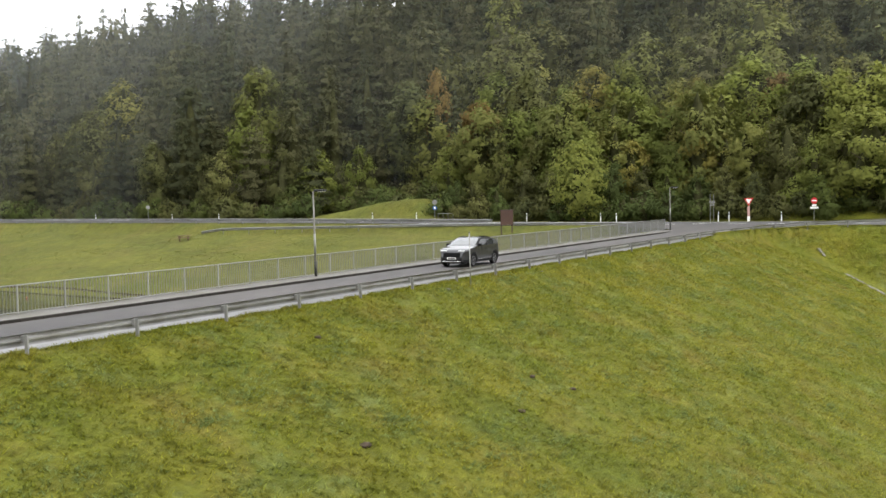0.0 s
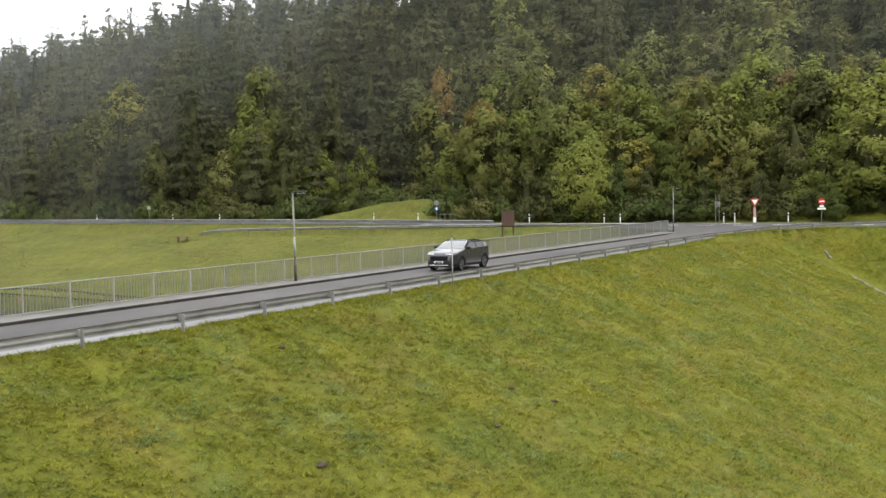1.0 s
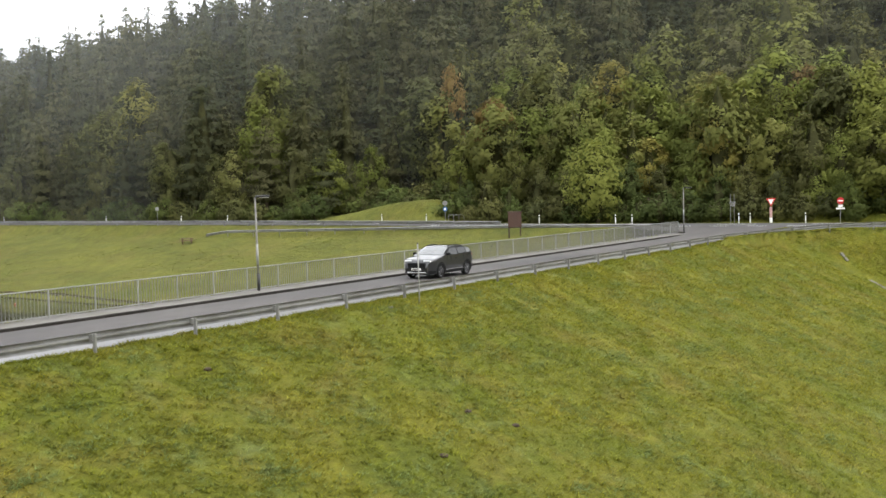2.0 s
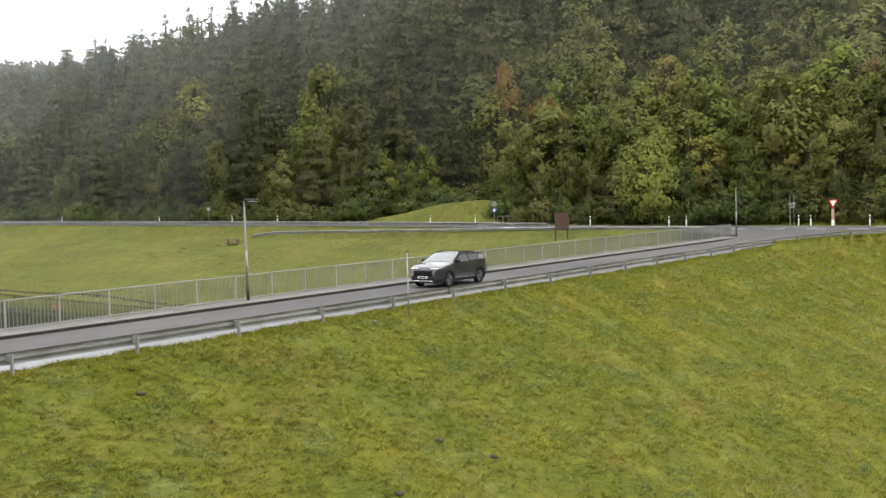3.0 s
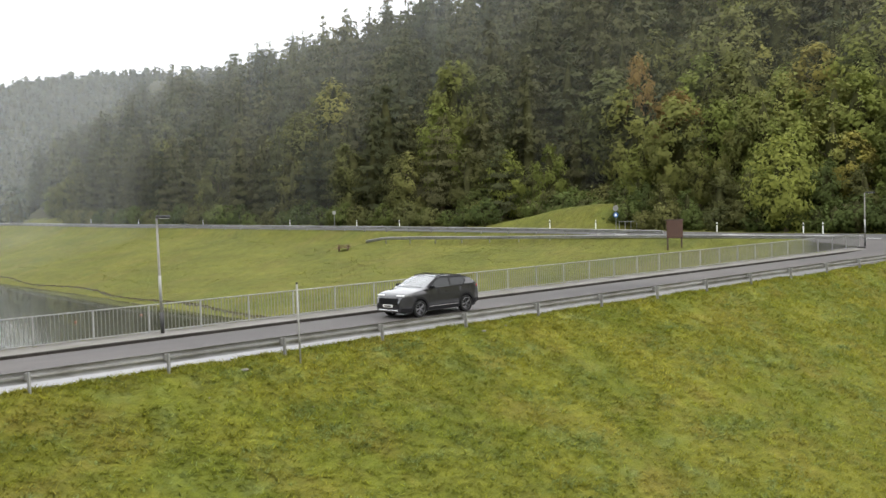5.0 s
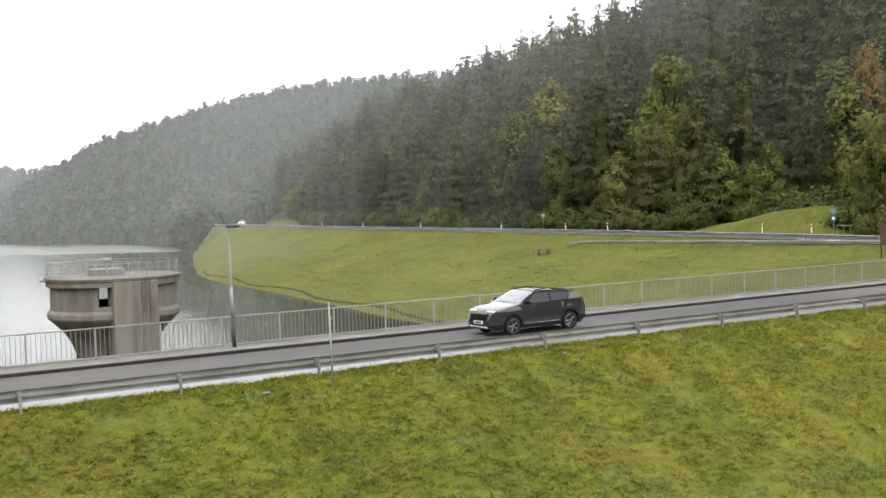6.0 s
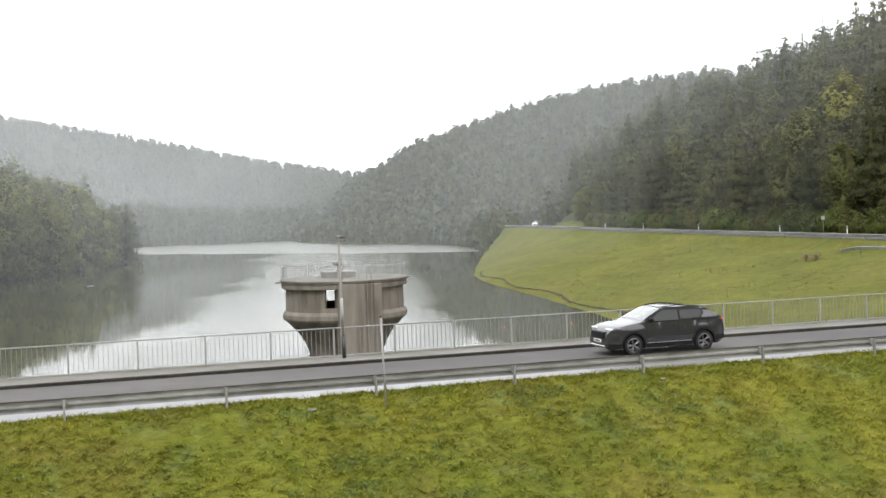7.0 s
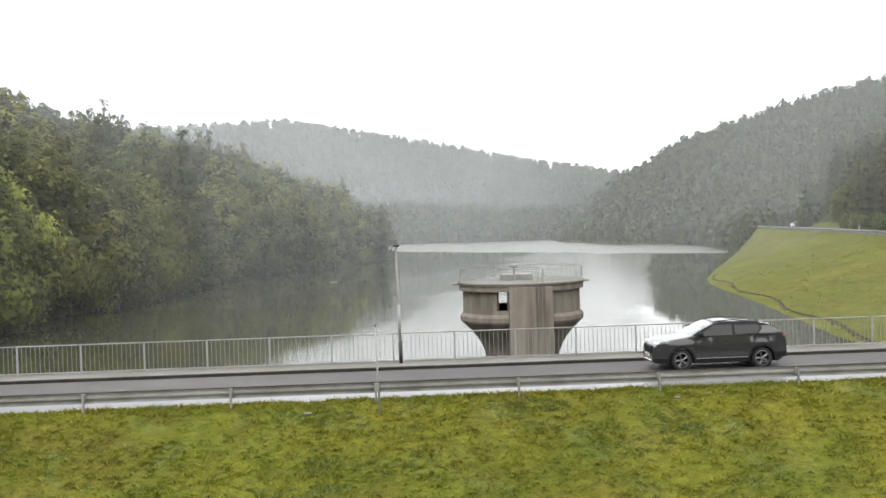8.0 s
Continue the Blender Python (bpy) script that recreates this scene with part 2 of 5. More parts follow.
def watermat():
    m = bpy.data.materials.new("lake water")
    m.use_nodes = True
    n, l = m.node_tree.nodes, m.node_tree.links
    p = n["Principled BSDF"]
    p.inputs["Base Color"].default_value = (0.045, 0.046, 0.028, 1)
    p.inputs["IOR"].default_value = 1.33
    p.inputs["Specular IOR Level"].default_value = 0.4
    pos = n.new("ShaderNodeNewGeometry").outputs["Position"]
    mp = n.new("ShaderNodeMapping")
    mp.inputs["Scale"].default_value = (0.35, 1.0, 1)
    l.new(pos, mp.inputs[0])
    rip = n.new("ShaderNodeTexNoise")
    rip.inputs["Scale"].default_value, rip.inputs["Detail"].default_value = 1.6, 3
    l.new(mp.outputs[0], rip.inputs["Vector"])
    def ramp(src, a, b, lo=0.0, hi=1.0):
        r = n.new("ShaderNodeMapRange")
        r.interpolation_type = "SMOOTHSTEP"
        r.inputs[1].default_value, r.inputs[2].default_value = a, b
        r.inputs[3].default_value, r.inputs[4].default_value = lo, hi
        l.new(src, r.inputs[0])
        return r.outputs[0]

    def op(kind, a, b):
        k = n.new("ShaderNodeMath")
        k.operation = kind
        for s, v in zip(k.inputs, (a, b)):
            if isinstance(v, (int, float)):
                s.default_value = v
            else:
                l.new(v, s)
        return k.outputs[0]

    # ripples lie in the open middle and far out, with ragged edges; the shores stay calm
    mb = n.new("ShaderNodeMapping")
    mb.inputs["Scale"].default_value = (0.5, 1.0, 1)
    l.new(pos, mb.inputs[0])
    band = n.new("ShaderNodeTexNoise")
    band.inputs["Scale"].default_value, band.inputs["Detail"].default_value = 0.03, 4
    l.new(mb.outputs[0], band.inputs["Vector"])
    sep = n.new("ShaderNodeSeparateXYZ")
    l.new(pos, sep.inputs[0])
    wob = op("MULTIPLY", op("SUBTRACT", band.outputs[0], 0.5), 30.0)
    xx = op("ADD", sep.outputs[0], wob)
    skew = op("SUBTRACT", op("ADD", sep.outputs[0], op("MULTIPLY", wob, 0.3)), op("MULTIPLY", sep.outputs[1], 0.255))
    left = op("SUBTRACT", xx, op("MULTIPLY", sep.outputs[1], 0.2))
    mid = op("MULTIPLY", ramp(left, -24, -8), ramp(skew, 3.5, 9.5, 1, 0))
    far = ramp(op("ADD", op("ADD", sep.outputs[1], op("MULTIPLY", sep.outputs[0], 1.45)), op("MULTIPLY", wob, 2.0)), 365, 395)
    b = n.new("ShaderNodeBump")
    b.inputs["Distance"].default_value = 0.06
    b.inputs["Strength"].default_value = 0.012
    l.new(rip.outputs[0], b.inputs["Height"])
    l.new(b.outputs[0], p.inputs["Normal"])
    l.new(op("MAXIMUM", ramp(mid, 0, 1, 0.035, 0.15), ramp(far, 0, 1, 0.035, 0.35)), p.inputs["Roughness"])
    return m


M_WATER = watermat()


# ---- building helpers ----
def mesh_of(name, verts, faces, material, smooth=False):
    me = bpy.data.meshes.new(name)
    me.from_pydata([tuple(v) for v in verts], [], [tuple(f) for f in faces])
    me.materials.append(material)
    if smooth:
        me.shade_smooth()
    return me


def from_bm(name, bm, material, smooth=False):
    bmesh.ops.recalc_face_normals(bm, faces=bm.faces)
    me = bpy.data.meshes.new(name)
    bm.to_mesh(me)
    bm.free()
    me.materials.append(material)
    if smooth:
        me.shade_smooth()
    return me


def part(name, bm, material, parent, label="", smooth=False, m=None):
    me = bm if isinstance(bm, bpy.types.Mesh) else from_bm(name, bm, material, smooth)
    ob = new(name, me)
    ob.parent = parent
    if m is not None:
        ob.matrix_basis = m
    if label:
        tagged(ob, label)
    return ob


def thing(name, label, category, m=None, group="", kind=""):
    ob = new(name)
    ob.empty_display_size = 0.2
    if m is not None:
        ob.matrix_basis = m
    return tagged(ob, label, category, group, kind)


def box(bm, x0, x1, y0, y1, z0, z1, bevel=0.0):
    r = bmesh.ops.create_cube(bm, size=1, matrix=Matrix.LocRotScale(((x0 + x1) / 2, (y0 + y1) / 2, (z0 + z1) / 2), None, (x1 - x0, y1 - y0, z1 - z0)))
    if bevel:
        es = list({e for v in r["verts"] for e in v.link_edges})
        bmesh.ops.bevel(bm, geom=es, offset=bevel, segments=1, affect="EDGES", profile=0.7)
    return bm


def tube(bm, a, b, r0, r1=None, seg=8):
    a, b = Vector(a), Vector(b)
    d = b - a
    m = Matrix.Translation((a + b) / 2) @ d.to_track_quat("Z", "Y").to_matrix().to_4x4()
    bmesh.ops.create_cone(bm, cap_ends=True, segments=seg, radius1=r0, radius2=r0 if r1 is None else r1, depth=d.length, matrix=m)
    return bm


def B():
    return bmesh.new()


def lathe(bm, prof, seg=48, a0=0.0, a1=360.0, close=False):
    """A profile of (radius, height) turned round the upright axis."""
    full = abs(a1 - a0) >= 360
    n = seg if full else seg + 1
    rings = []
    for i in range(n):
        a = radians(a0 + (a1 - a0) * i / seg)
        rings.append([bm.verts.new((r * math.cos(a), r * math.sin(a), z)) for r, z in prof])
    k = len(prof)
    for i in range(seg):
        p, q = rings[i], rings[(i + 1) % n]
        for j in range(k if close else k - 1):
            bm.faces.new((p[j], q[j], q[(j + 1) % k], p[(j + 1) % k]))
    if not full and close:
        bm.faces.new(rings[0])
        bm.faces.new(list(reversed(rings[-1])))
    return bm


def smooth01(a, b, v):
    t = min(1.0, max(0.0, (v - a) / (b - a)))
    return t * t * (3 - 2 * t)


def interp(v, xs, ys):
    return float(np.interp(v, xs, ys))


# ---- the lie of the land ----
WATER_Z = -5.45
FENCE_Y, KERB_Y = 8.55, 7.0
SLOPE = 0.44


def road_x(y):
    """The main road's middle line."""
    return interp(y, (-120, -60, -20, 0, 20, 45, 80, 140, 240, 280, 330, 600), (70, 70, 69.5, 68.5, 70, 72.5, 75, 80, 98, 117, 150, 420))


def road_z(y):
    return interp(y, (-60, 0, 25, 45, 72, 120, 200, 240, 280), (0.4, 0.42, 0.45, 0.62, 0.8, 0.98, 1.1, 0.95, 0.2))


def shore_x(y):
    """The lake's shore below the main road."""
    return interp(y, (20, 47, 62, 88, 132, 147, 175, 230, 282, 420, 640), (33, 36.5, 38, 42.5, 49, 53, 63, 84, 102, 112, 100))


def left_shore_x(y):
    return interp(y, (0, 60, 96, 110, 132, 184, 225, 282, 330, 420), (-42, -42, -40, -39, -34, -30, -18, 3, -25, -140))


def crest_z(y):
    """How high the hill above the main road rises."""
    return interp(y, (-200, -60, 0, 60, 154, 184, 214, 254, 330, 420), (50, 60, 63, 59.5, 39.5, 35, 32.2, 28, 16, 6))


def rail_corner_x(y):
    return interp(y, (-60, -19, -11, -7.4, -4.4, -2.3, -1.2, -0.3), (64.2, 64.2, 62.8, 61, 58.6, 55.5, 52, 44))


def far_hills(x, y):
    """Hills round the lake's far end, by bearing from the dam's middle."""
    dx, dy = x, y + 30
    r, a = math.hypot(dx, dy), math.degrees(math.atan2(dx, dy))
    hb = interp(a, (9, 10.5, 12, 15.3, 20.7, 25, 30, 40, 60, 90), (0, 4, 21, 43, 62, 72, 77, 78, 70, 40))
    fb = interp(a, (9, 12, 16, 22, 30, 60), (470, 415, 390, 380, 400, 420))
    zb = hb * smooth01(fb - 10, 640, r)
    hc = interp(a, (-180, -90, -40, -20, -10.9, -4.3, 1.8, 7.8, 12.5, 20, 60, 180), (60, 60, 90, 96, 92, 98, 79, 57, 43, 60, 70, 60))
    zc = hc * smooth01(520, 1050, r)
    return max(zb, zc)


def land(x, y):
    rx, rz = road_x(y), road_z(y)
    u = x - rx
    h = noise.noise((x * 0.05, y * 0.05, 0)) * 0.5
    # dam: upstream and downstream faces
    if y < 0.62:
        dam = 0.06 - SLOPE * smooth01(0.7, -1.4, y) * max(0.0, 0.1 - y) + 0.05 * h
    elif y < FENCE_Y + 0.35 or y < 0.7:
        dam = -0.06
    else:
        dam = -0.02 - 0.5 * (y - FENCE_Y - 0.35)
    if x < -60:
        dam = max(dam, -0.06 + 0.4 * (-60 - x))
    z = dam
    # bank and bench of the main road
    if u > -4.6:
        flat = rz - 0.06
        if u > 8:
            clear = smooth01(43, 47, y) * (1 - smooth01(62, 74, y))
            z2 = flat + 0.56 * (u - 8)
            cr = crest_z(y) + 5 * noise.noise((x * 0.012, y * 0.012, 3))
            z2 = z2 if z2 < cr - 12 else cr - 12 * math.exp(-(z2 - cr + 12) / 12)
            if u > 75:
                z2 = max(z2 - 0.12 * (u - 75), 10)
            z = z2 * (1 - clear * 0.72 * (1 - smooth01(14, 34, u))) + h
        else:
            z = flat
        # grassy mound beside the road, falling away along it
        if 43.3 < y < 69 and u > 4.4:
            top = interp(y, (43.3, 45.6, 48, 53, 58, 64, 69), (0, 2.75, 2.75, 2.3, 1.3, 0.4, 0))
            z = max(z, flat + top * smooth01(4.4, 8.2, u) * (1 - smooth01(9.5, 14, u)) + 0.25 * h)
    elif y > 0:
        xs = shore_x(y)
        top = rx - 4.9
        f = (top - x) / max(1.0, top - xs)
        bank = (rz - 0.1) + (WATER_Z - rz + 0.1) * max(0.0, f)
        bank -= interp(y, (15, 25, 37, 48, 60, 100, 200), (0.35, 0.4, 0.5, 0.7, 0.9, 0.8, 0.5)) * smooth01(0, 1.7, top - x) * max(0.0, 1 - f)
        if f > 1:
            bank = WATER_Z - 0.4 * (xs - x)
        z = max(dam, bank) if y < 70 else bank
        if f <= 1:
            z += 0.22 * h
    else:
        edge = rail_corner_x(y) - 0.6
        bank = -0.06 + 0.32 * smooth01(52, 63, edge) - 0.8 * max(0.0, edge - x)
        if x > edge:
            bank = rz - 0.07
        z = max(dam, bank)
    # left shore wood
    lx = left_shore_x(y)
    if y > 40 and x < lx + 6 and y < 420:
        z = max(z, WATER_Z + (0.5 * (lx - x) if x > lx - 3 else 1.5 + 0.42 * (lx - 3 - x)))
    # far hills
    if y > 250 or u > 90:
        fh = far_hills(x, y)
        if fh > 0.05:
            z = max(z, WATER_Z + fh)
        elif math.hypot(x, y + 30) > 520:
            z = max(z, WATER_Z + 0.5)
    if y < -40:
        z = max(z, -15.5 - 0.02 * (-40 - y) + h)
    if -15 < y < 0.6:
        z += 0.045 * noise.noise((x * 0.9, y * 0.9, 5)) + 0.03 * noise.noise((x * 2.1, y * 2.1, 8))
    z = max(z, -16 if y < 0 else -9)
    return z


def axis(*spans):
    vals = []
    for a, b, s in spans:
        vals += list(np.arange(a, b - 1e-6, s))
    vals.append(spans[-1][1])
    return vals


def build_ground():
    xs = axis((-3600, -800, 400), (-800, -200, 50), (-200, -60, 10), (-60, -36, 3), (-36, 34, 0.45), (34, 110, 1.25), (110, 170, 4), (170, 420, 14), (420, 900, 40), (900, 3600, 450))
    ys = axis((-3600, -400, 400), (-400, -60, 34), (-60, -15, 2.5), (-15, -5, 0.4), (-5, 0.8, 0.29), (0.8, 10, 1.1), (10, 150, 1.5), (150, 300, 4), (300, 700, 14), (700, 1300, 40), (1300, 3600, 400))
    nx, ny = len(xs), len(ys)
    verts = [(x, y, land(x, y)) for y in ys for x in xs]
    faces = [(j * nx + i, j * nx + i + 1, (j + 1) * nx + i + 1, (j + 1) * nx + i) for j in range(ny - 1) for i in range(nx - 1)]
    me = mesh_of("ground", verts, faces, M_GRASS, True)
    me.materials.append(M_FLOOR)
    me.materials.append(M_MEADOW)
    wooded = []
    for f in faces:
        x, y = verts[f[0]][0], verts[f[0]][1]
        u = x - road_x(y)
        hill = u > 9.5 and y < 330 and not (43 < y < 69 and u < 12.5)
        wooded.append(1 if hill or (y > 50 and x < left_shore_x(y) + 2 and y < 420) or (y > 250 and abs(u) > 6 and x > shore_x(y) - 3) or y > 400 or (y > 300 and verts[f[0]][2] > WATER_Z - 1) else 0)
    wooded = [2 if not w and verts[f[0]][1] > 9 else w for w, f in zip(wooded, faces)]
    me.polygons.foreach_set("material_index", wooded)
    ob = new("ground", me)
    return tagged(ob, "green meadow and hill ground sloping to the lake", "ground", kind="structure")


build_ground()
lake = new("water", mesh_of("water", [(-260, 14, WATER_Z), (330, 14, WATER_Z), (330, 620, WATER_Z), (-260, 620, WATER_Z)], [(0, 1, 2, 3)], M_WATER))
tagged(lake, "calm grey-green reservoir water with wind ripples", "water", kind="structure")


# ---- roads ----
def strip(name, rows, material, label, category="road"):
    """A road sheet from cross rows of points."""
    k = len(rows[0])
    verts = [p for r in rows for p in r]
    faces = [(i * k + j, i * k + j + 1, (i + 1) * k + j + 1, (i + 1) * k + j) for i in range(len(rows) - 1) for j in range(k - 1)]
    ob = new(name, mesh_of(name, verts, faces, material, True))
    return tagged(ob, label, category, kind="structure")


SHOULDER_Y = 3.2
strip("road", [[(x, SHOULDER_Y, 0.0), (x, 5.2, 0.02), (x, KERB_Y + 0.02, 0.0)] for x in range(-60, 63, 3)], M_ASPHALT, "worn grey asphalt lane along the dam crest")
strip("road_shoulder", [[(x, 0.3, 0.0), (x, 0.8, 0.0), (x, SHOULDER_Y, 0.0)] for x in range(-60, 45, 3)], M_WET, "pale wet concrete edge strip beside the guardrail")
strip("main_road", [[(road_x(y) - 3.7 - 0.3, y, road_z(y)), (road_x(y), y, road_z(y) + 0.05), (road_x(y) + 4.2, y, road_z(y))] for y in list(range(-120, 160, 5)) + list(range(160, 420, 10))],
      M_MAINROAD, "dark asphalt main road along the foot of the hill")


def rail_edge(x):
    return interp(x, (44, 48, 52, 55.5, 58.6, 61, 62.8, 64.2), (-0.1, -0.4, -1.0, -2.0, -4.1, -7.0, -10.6, -19))


rows = []
for x in (42, 44, 47, 50, 53, 56, 58, 60, 62, 64, 66):
    lo = rail_edge(x) + 0.2 if x > 44 else 0.4
    hi = KERB_Y if x < 58 else KERB_Y + 8 * smooth01(57, 64, x)
    rows.append([(x, lo + (hi - lo) * f, 0.004 + 0.42 * smooth01(52, 66, x)) for f in (0, 0.25, 0.5, 0.75, 1)])
strip("junction", rows, M_ASPHALT, "grey asphalt mouth where the dam road meets the main road")
strip("pavement", [[(x, KERB_Y + 0.16, 0.09), (x, FENCE_Y + 0.3, 0.09), (x, FENCE_Y + 0.36, -0.4)] for x in range(-60, 61, 3)], M_PAVE, "pale concrete walkway along the lake fence", "pavement")


def marking(x0, x1, y0, y1, z):
    ob = new("road_marking", from_bm("road_marking", box(B(), x0, x1, y0, y1, z, z + 0.006), M_WHITE))
    tagged(ob, "white painted road marking dash", "marking", kind="structure")


for i in range(15):
    y = -12 + i * 3.6
    marking(road_x(y) - 3.5, road_x(y) - 3.2, y, y + 1.7, road_z(y) + 0.012)
for i in range(9):
    y = -14 + i * 9
    marking(road_x(y) - 0.07, road_x(y) + 0.07, y, y + 4, road_z(y) + 0.055)

# ---- guardrails ----
def beam_mesh(length):
    """One W-shaped beam along x, its face towards +y."""
    prof = [(0.0, 0.31), (0.025, 0.3), (0.09, 0.262), (0.09, 0.215), (0.005, 0.178), (0.005, 0.132), (0.09, 0.095), (0.09, 0.048), (0.025, 0.01), (0.0, 0.0)]
    verts, faces = [], []
    k = len(prof)
    for x in (0, length):
        verts += [(x, y, z) for y, z in prof] + [(x, y - 0.008, z) for y, z in prof]
    for j in range(k - 1):
        faces.append((j, j + 1, 2 * k + j + 1, 2 * k + j))
        faces.append((k + j + 1, k + j, 3 * k + j, 3 * k + j + 1))
    for a, b in ((0, k), (k - 1, 2 * k - 1)):
        faces.append((a, b, 2 * k + b, 2 * k + a))
    return mesh_of("beam", verts, faces, M_STEEL)


def rail_post_mesh():
    bm = B()
    box(bm, -0.024, 0.024, -0.055, -0.047, -0.6, 0.58)
    box(bm, -0.024, 0.024, 0.047, 0.055, -0.6, 0.58)
    box(bm, -0.024, -0.016, -0.047, 0.047, -0.6, 0.58)
    return from_bm("post", bm, M_STEEL)


def spacer_mesh():
    bm = B()
    box(bm, -0.05, 0.05, 0.05, 0.17, 0.36, 0.55, 0.01)
    return from_bm("spacer", bm, M_STEEL)


POST_ME, SPACER_ME, BEAM_ME = rail_post_mesh(), spacer_mesh(), {}


def guardrail(name_label, pts, sink_ends=False, beam_z=0.28, side=1):
    """A rail whose posts stand on pts (x, y, z); the beam runs from post to post on its road side."""
    rail = thing("guardrail", name_label, "guardrail", pose(*pts[0]))
    o = Vector(pts[0])
    for i, p in enumerate(pts):
        q = pts[min(i + 1, len(pts) - 1)]
        s = pts[max(i - 1, 0)]
        a = math.degrees(math.atan2(q[1] - s[1], q[0] - s[0])) + (0 if side > 0 else 180)
        at = Vector(p) - o
        part("post", POST_ME, None, rail, m=pose(*at, 0, 0, a))
        part("spacer", SPACER_ME, None, rail, m=pose(*at, 0, 0, a))
        if i < len(pts) - 1:
            d = Vector(q) - Vector(p)
            key = round(d.length, 2)
            if key not in BEAM_ME:
                BEAM_ME[key] = beam_mesh(key + 0.02)
            yaw, dip = math.degrees(math.atan2(d.y, d.x)), -math.degrees(math.asin(d.z / d.length))
            if side > 0:
                m = pose(*at) @ pose(0, 0, 0, 0, dip, yaw) @ pose(0, 0.17, beam_z)
            else:
                m = pose(*at) @ pose(0, 0, 0, 0, dip, yaw) @ pose(key, -0.17, beam_z) @ pose(0, 0, 0, 0, 0, 180)
            part("beam", BEAM_ME[key], None, rail, m=m)
    return rail


def along(fn, pts):
    return [(x, y, fn(x, y)) for x, y in pts]


# along the dam, then round the corner into the main road
dam_posts = [(4.0 * k, 0, 0) for k in range(-14, 11)] + [(44, -0.1, 0), (48, -0.5, 0), (52, -1.2, 0.01), (55.4, -2.3, 0.06), (58.5, -4.5, 0.18), (61, -7.5, 0.28), (62.7, -11, 0.33), (63.8, -15, 0.34), (64.1, -19, 0.34), (64.2, -23, 0.34), (64.2, -27, 0.34)]
guardrail("galvanised steel guardrail with W-beam on the grassy dam edge", dam_posts)
# near side of the main road beside the meadow
guardrail("low steel guardrail between meadow and main road junction",
          [(67.4, 70.5, -0.75)] + [(interp(y, (10, 20, 37, 48, 67), (65.6, 66.2, 66.5, 66.6, 67.0)), y, interp(y, (10, 19, 27, 37, 48, 60, 67), (0.1, 0.06, 0.08, 0.0, -0.14, -0.25, -0.36))) for y in np.arange(67, 9, -4.0)], side=-1)
guardrail("long steel guardrail along the lakeside main road",
          [(road_x(y) - 4.4, y, road_z(y) - 0.03) for y in np.arange(30, 262, 4.0)][::-1], side=-1)


# ---- lake fence ----
PANEL = 2.17
M_BAR = mat("grey railing bars", (0.15, 0.15, 0.14), (0.21, 0.21, 0.2), 5, 0.6, 0, metal=0.1)


def fence():
    f = thing("fence", "grey steel railing with upright bars along the walkway", "fence", pose(0, FENCE_Y, 0.03))
    bm = B()
    box(bm, -0.03, 0.03, -0.03, 0.03, 0, 1.04, 0.004)
    post = from_bm("post", bm, M_FENCE)
    bm = B()
    box(bm, 0, PANEL, -0.03, 0.03, 1.04, 1.08, 0.006)
    top = from_bm("handrail", bm, M_STEEL)
    bm = B()
    box(bm, 0.03, PANEL - 0.03, -0.015, 0.015, 0.1, 0.13)
    low = from_bm("bottom_rail", bm, M_FENCE)
    n = 14
    bar = from_bm("bar", box(B(), -0.005, 0.005, -0.018, 0.018, 0.13, 1.04), M_BAR)
    rest = B()
    x0 = 9.33
    for k in range(-31, 23):
        x = x0 + PANEL * k
        part("post", post, None, f, m=pose(x, 0, 0))
        part("handrail", top, None, f, m=pose(x, 0, 0))
        part("bottom_rail", low, None, f, m=pose(x, 0, 0))
        for i in range(1, n):
            bx = x + PANEL * i / n
            if -14 < x < 32:
                part("bar", bar, None, f, m=pose(bx, 0, 0))
            else:
                box(rest, bx - 0.005, bx + 0.005, -0.018, 0.018, 0.13, 1.04)
    tagged(part("infill", rest, M_BAR, f), kind="stuff")
    part("post", post, None, f, m=pose(x0 + PANEL * 23, 0, 0))


fence()


# ---- lamps and posts ----
M_SIGNGREY = mat("weathered pale sign", (0.24, 0.24, 0.23), (0.32, 0.32, 0.31), 6, 0.6, 0)


def street_lamp(x, y, z, h, lean=0.0, label=""):
    t = thing("street_lamp", label, "street lamp", pose(x, y, z, 0, lean, 0), "street lamps on the dam")
    bm = B()
    tube(bm, (0, 0, 0), (0, 0, h), 0.055, 0.038, 12)
    part("pole", bm, M_POLE, t, smooth=True)
    bm = B()
    tube(bm, (0, 0, 0), (0, 0, 0.75), 0.068, 0.068, 12)
    part("base_sleeve", bm, M_BLACK, t, "black protective sleeve", True)
    bm = B()
    tube(bm, (0, 0, 1.15), (0, 0, 2.05), 0.056, 0.054, 12)
    part("band", bm, M_SIGNGREY, t, "white painted band", True)
    bm = B()
    tube(bm, (0, 0.05, h - 0.02), (0, -0.25, h + 0.05), 0.025, 0.025, 8)
    part("arm", bm, M_STEEL, t)
    bm = B()
    box(bm, -0.11, 0.11, -0.75, -0.08, h + 0.0, h + 0.1, 0.03)
    head = part("lamp_head", bm, M_BLACK, t, "flat dark grey lamp head")
    bm = B()
    box(bm, -0.08, 0.08, -0.7, -0.3, h - 0.02, h + 0.004, 0.008)
    part("lens", bm, M_WHITE, head)


street_lamp(0.9, 8.1, 0.09, 4.08, -0.9, "slim grey street lamp with white band beside the fence")
street_lamp(58.8, 7.9, 0.08, 3.95, 0, "slim grey street lamp at the end of the fence")


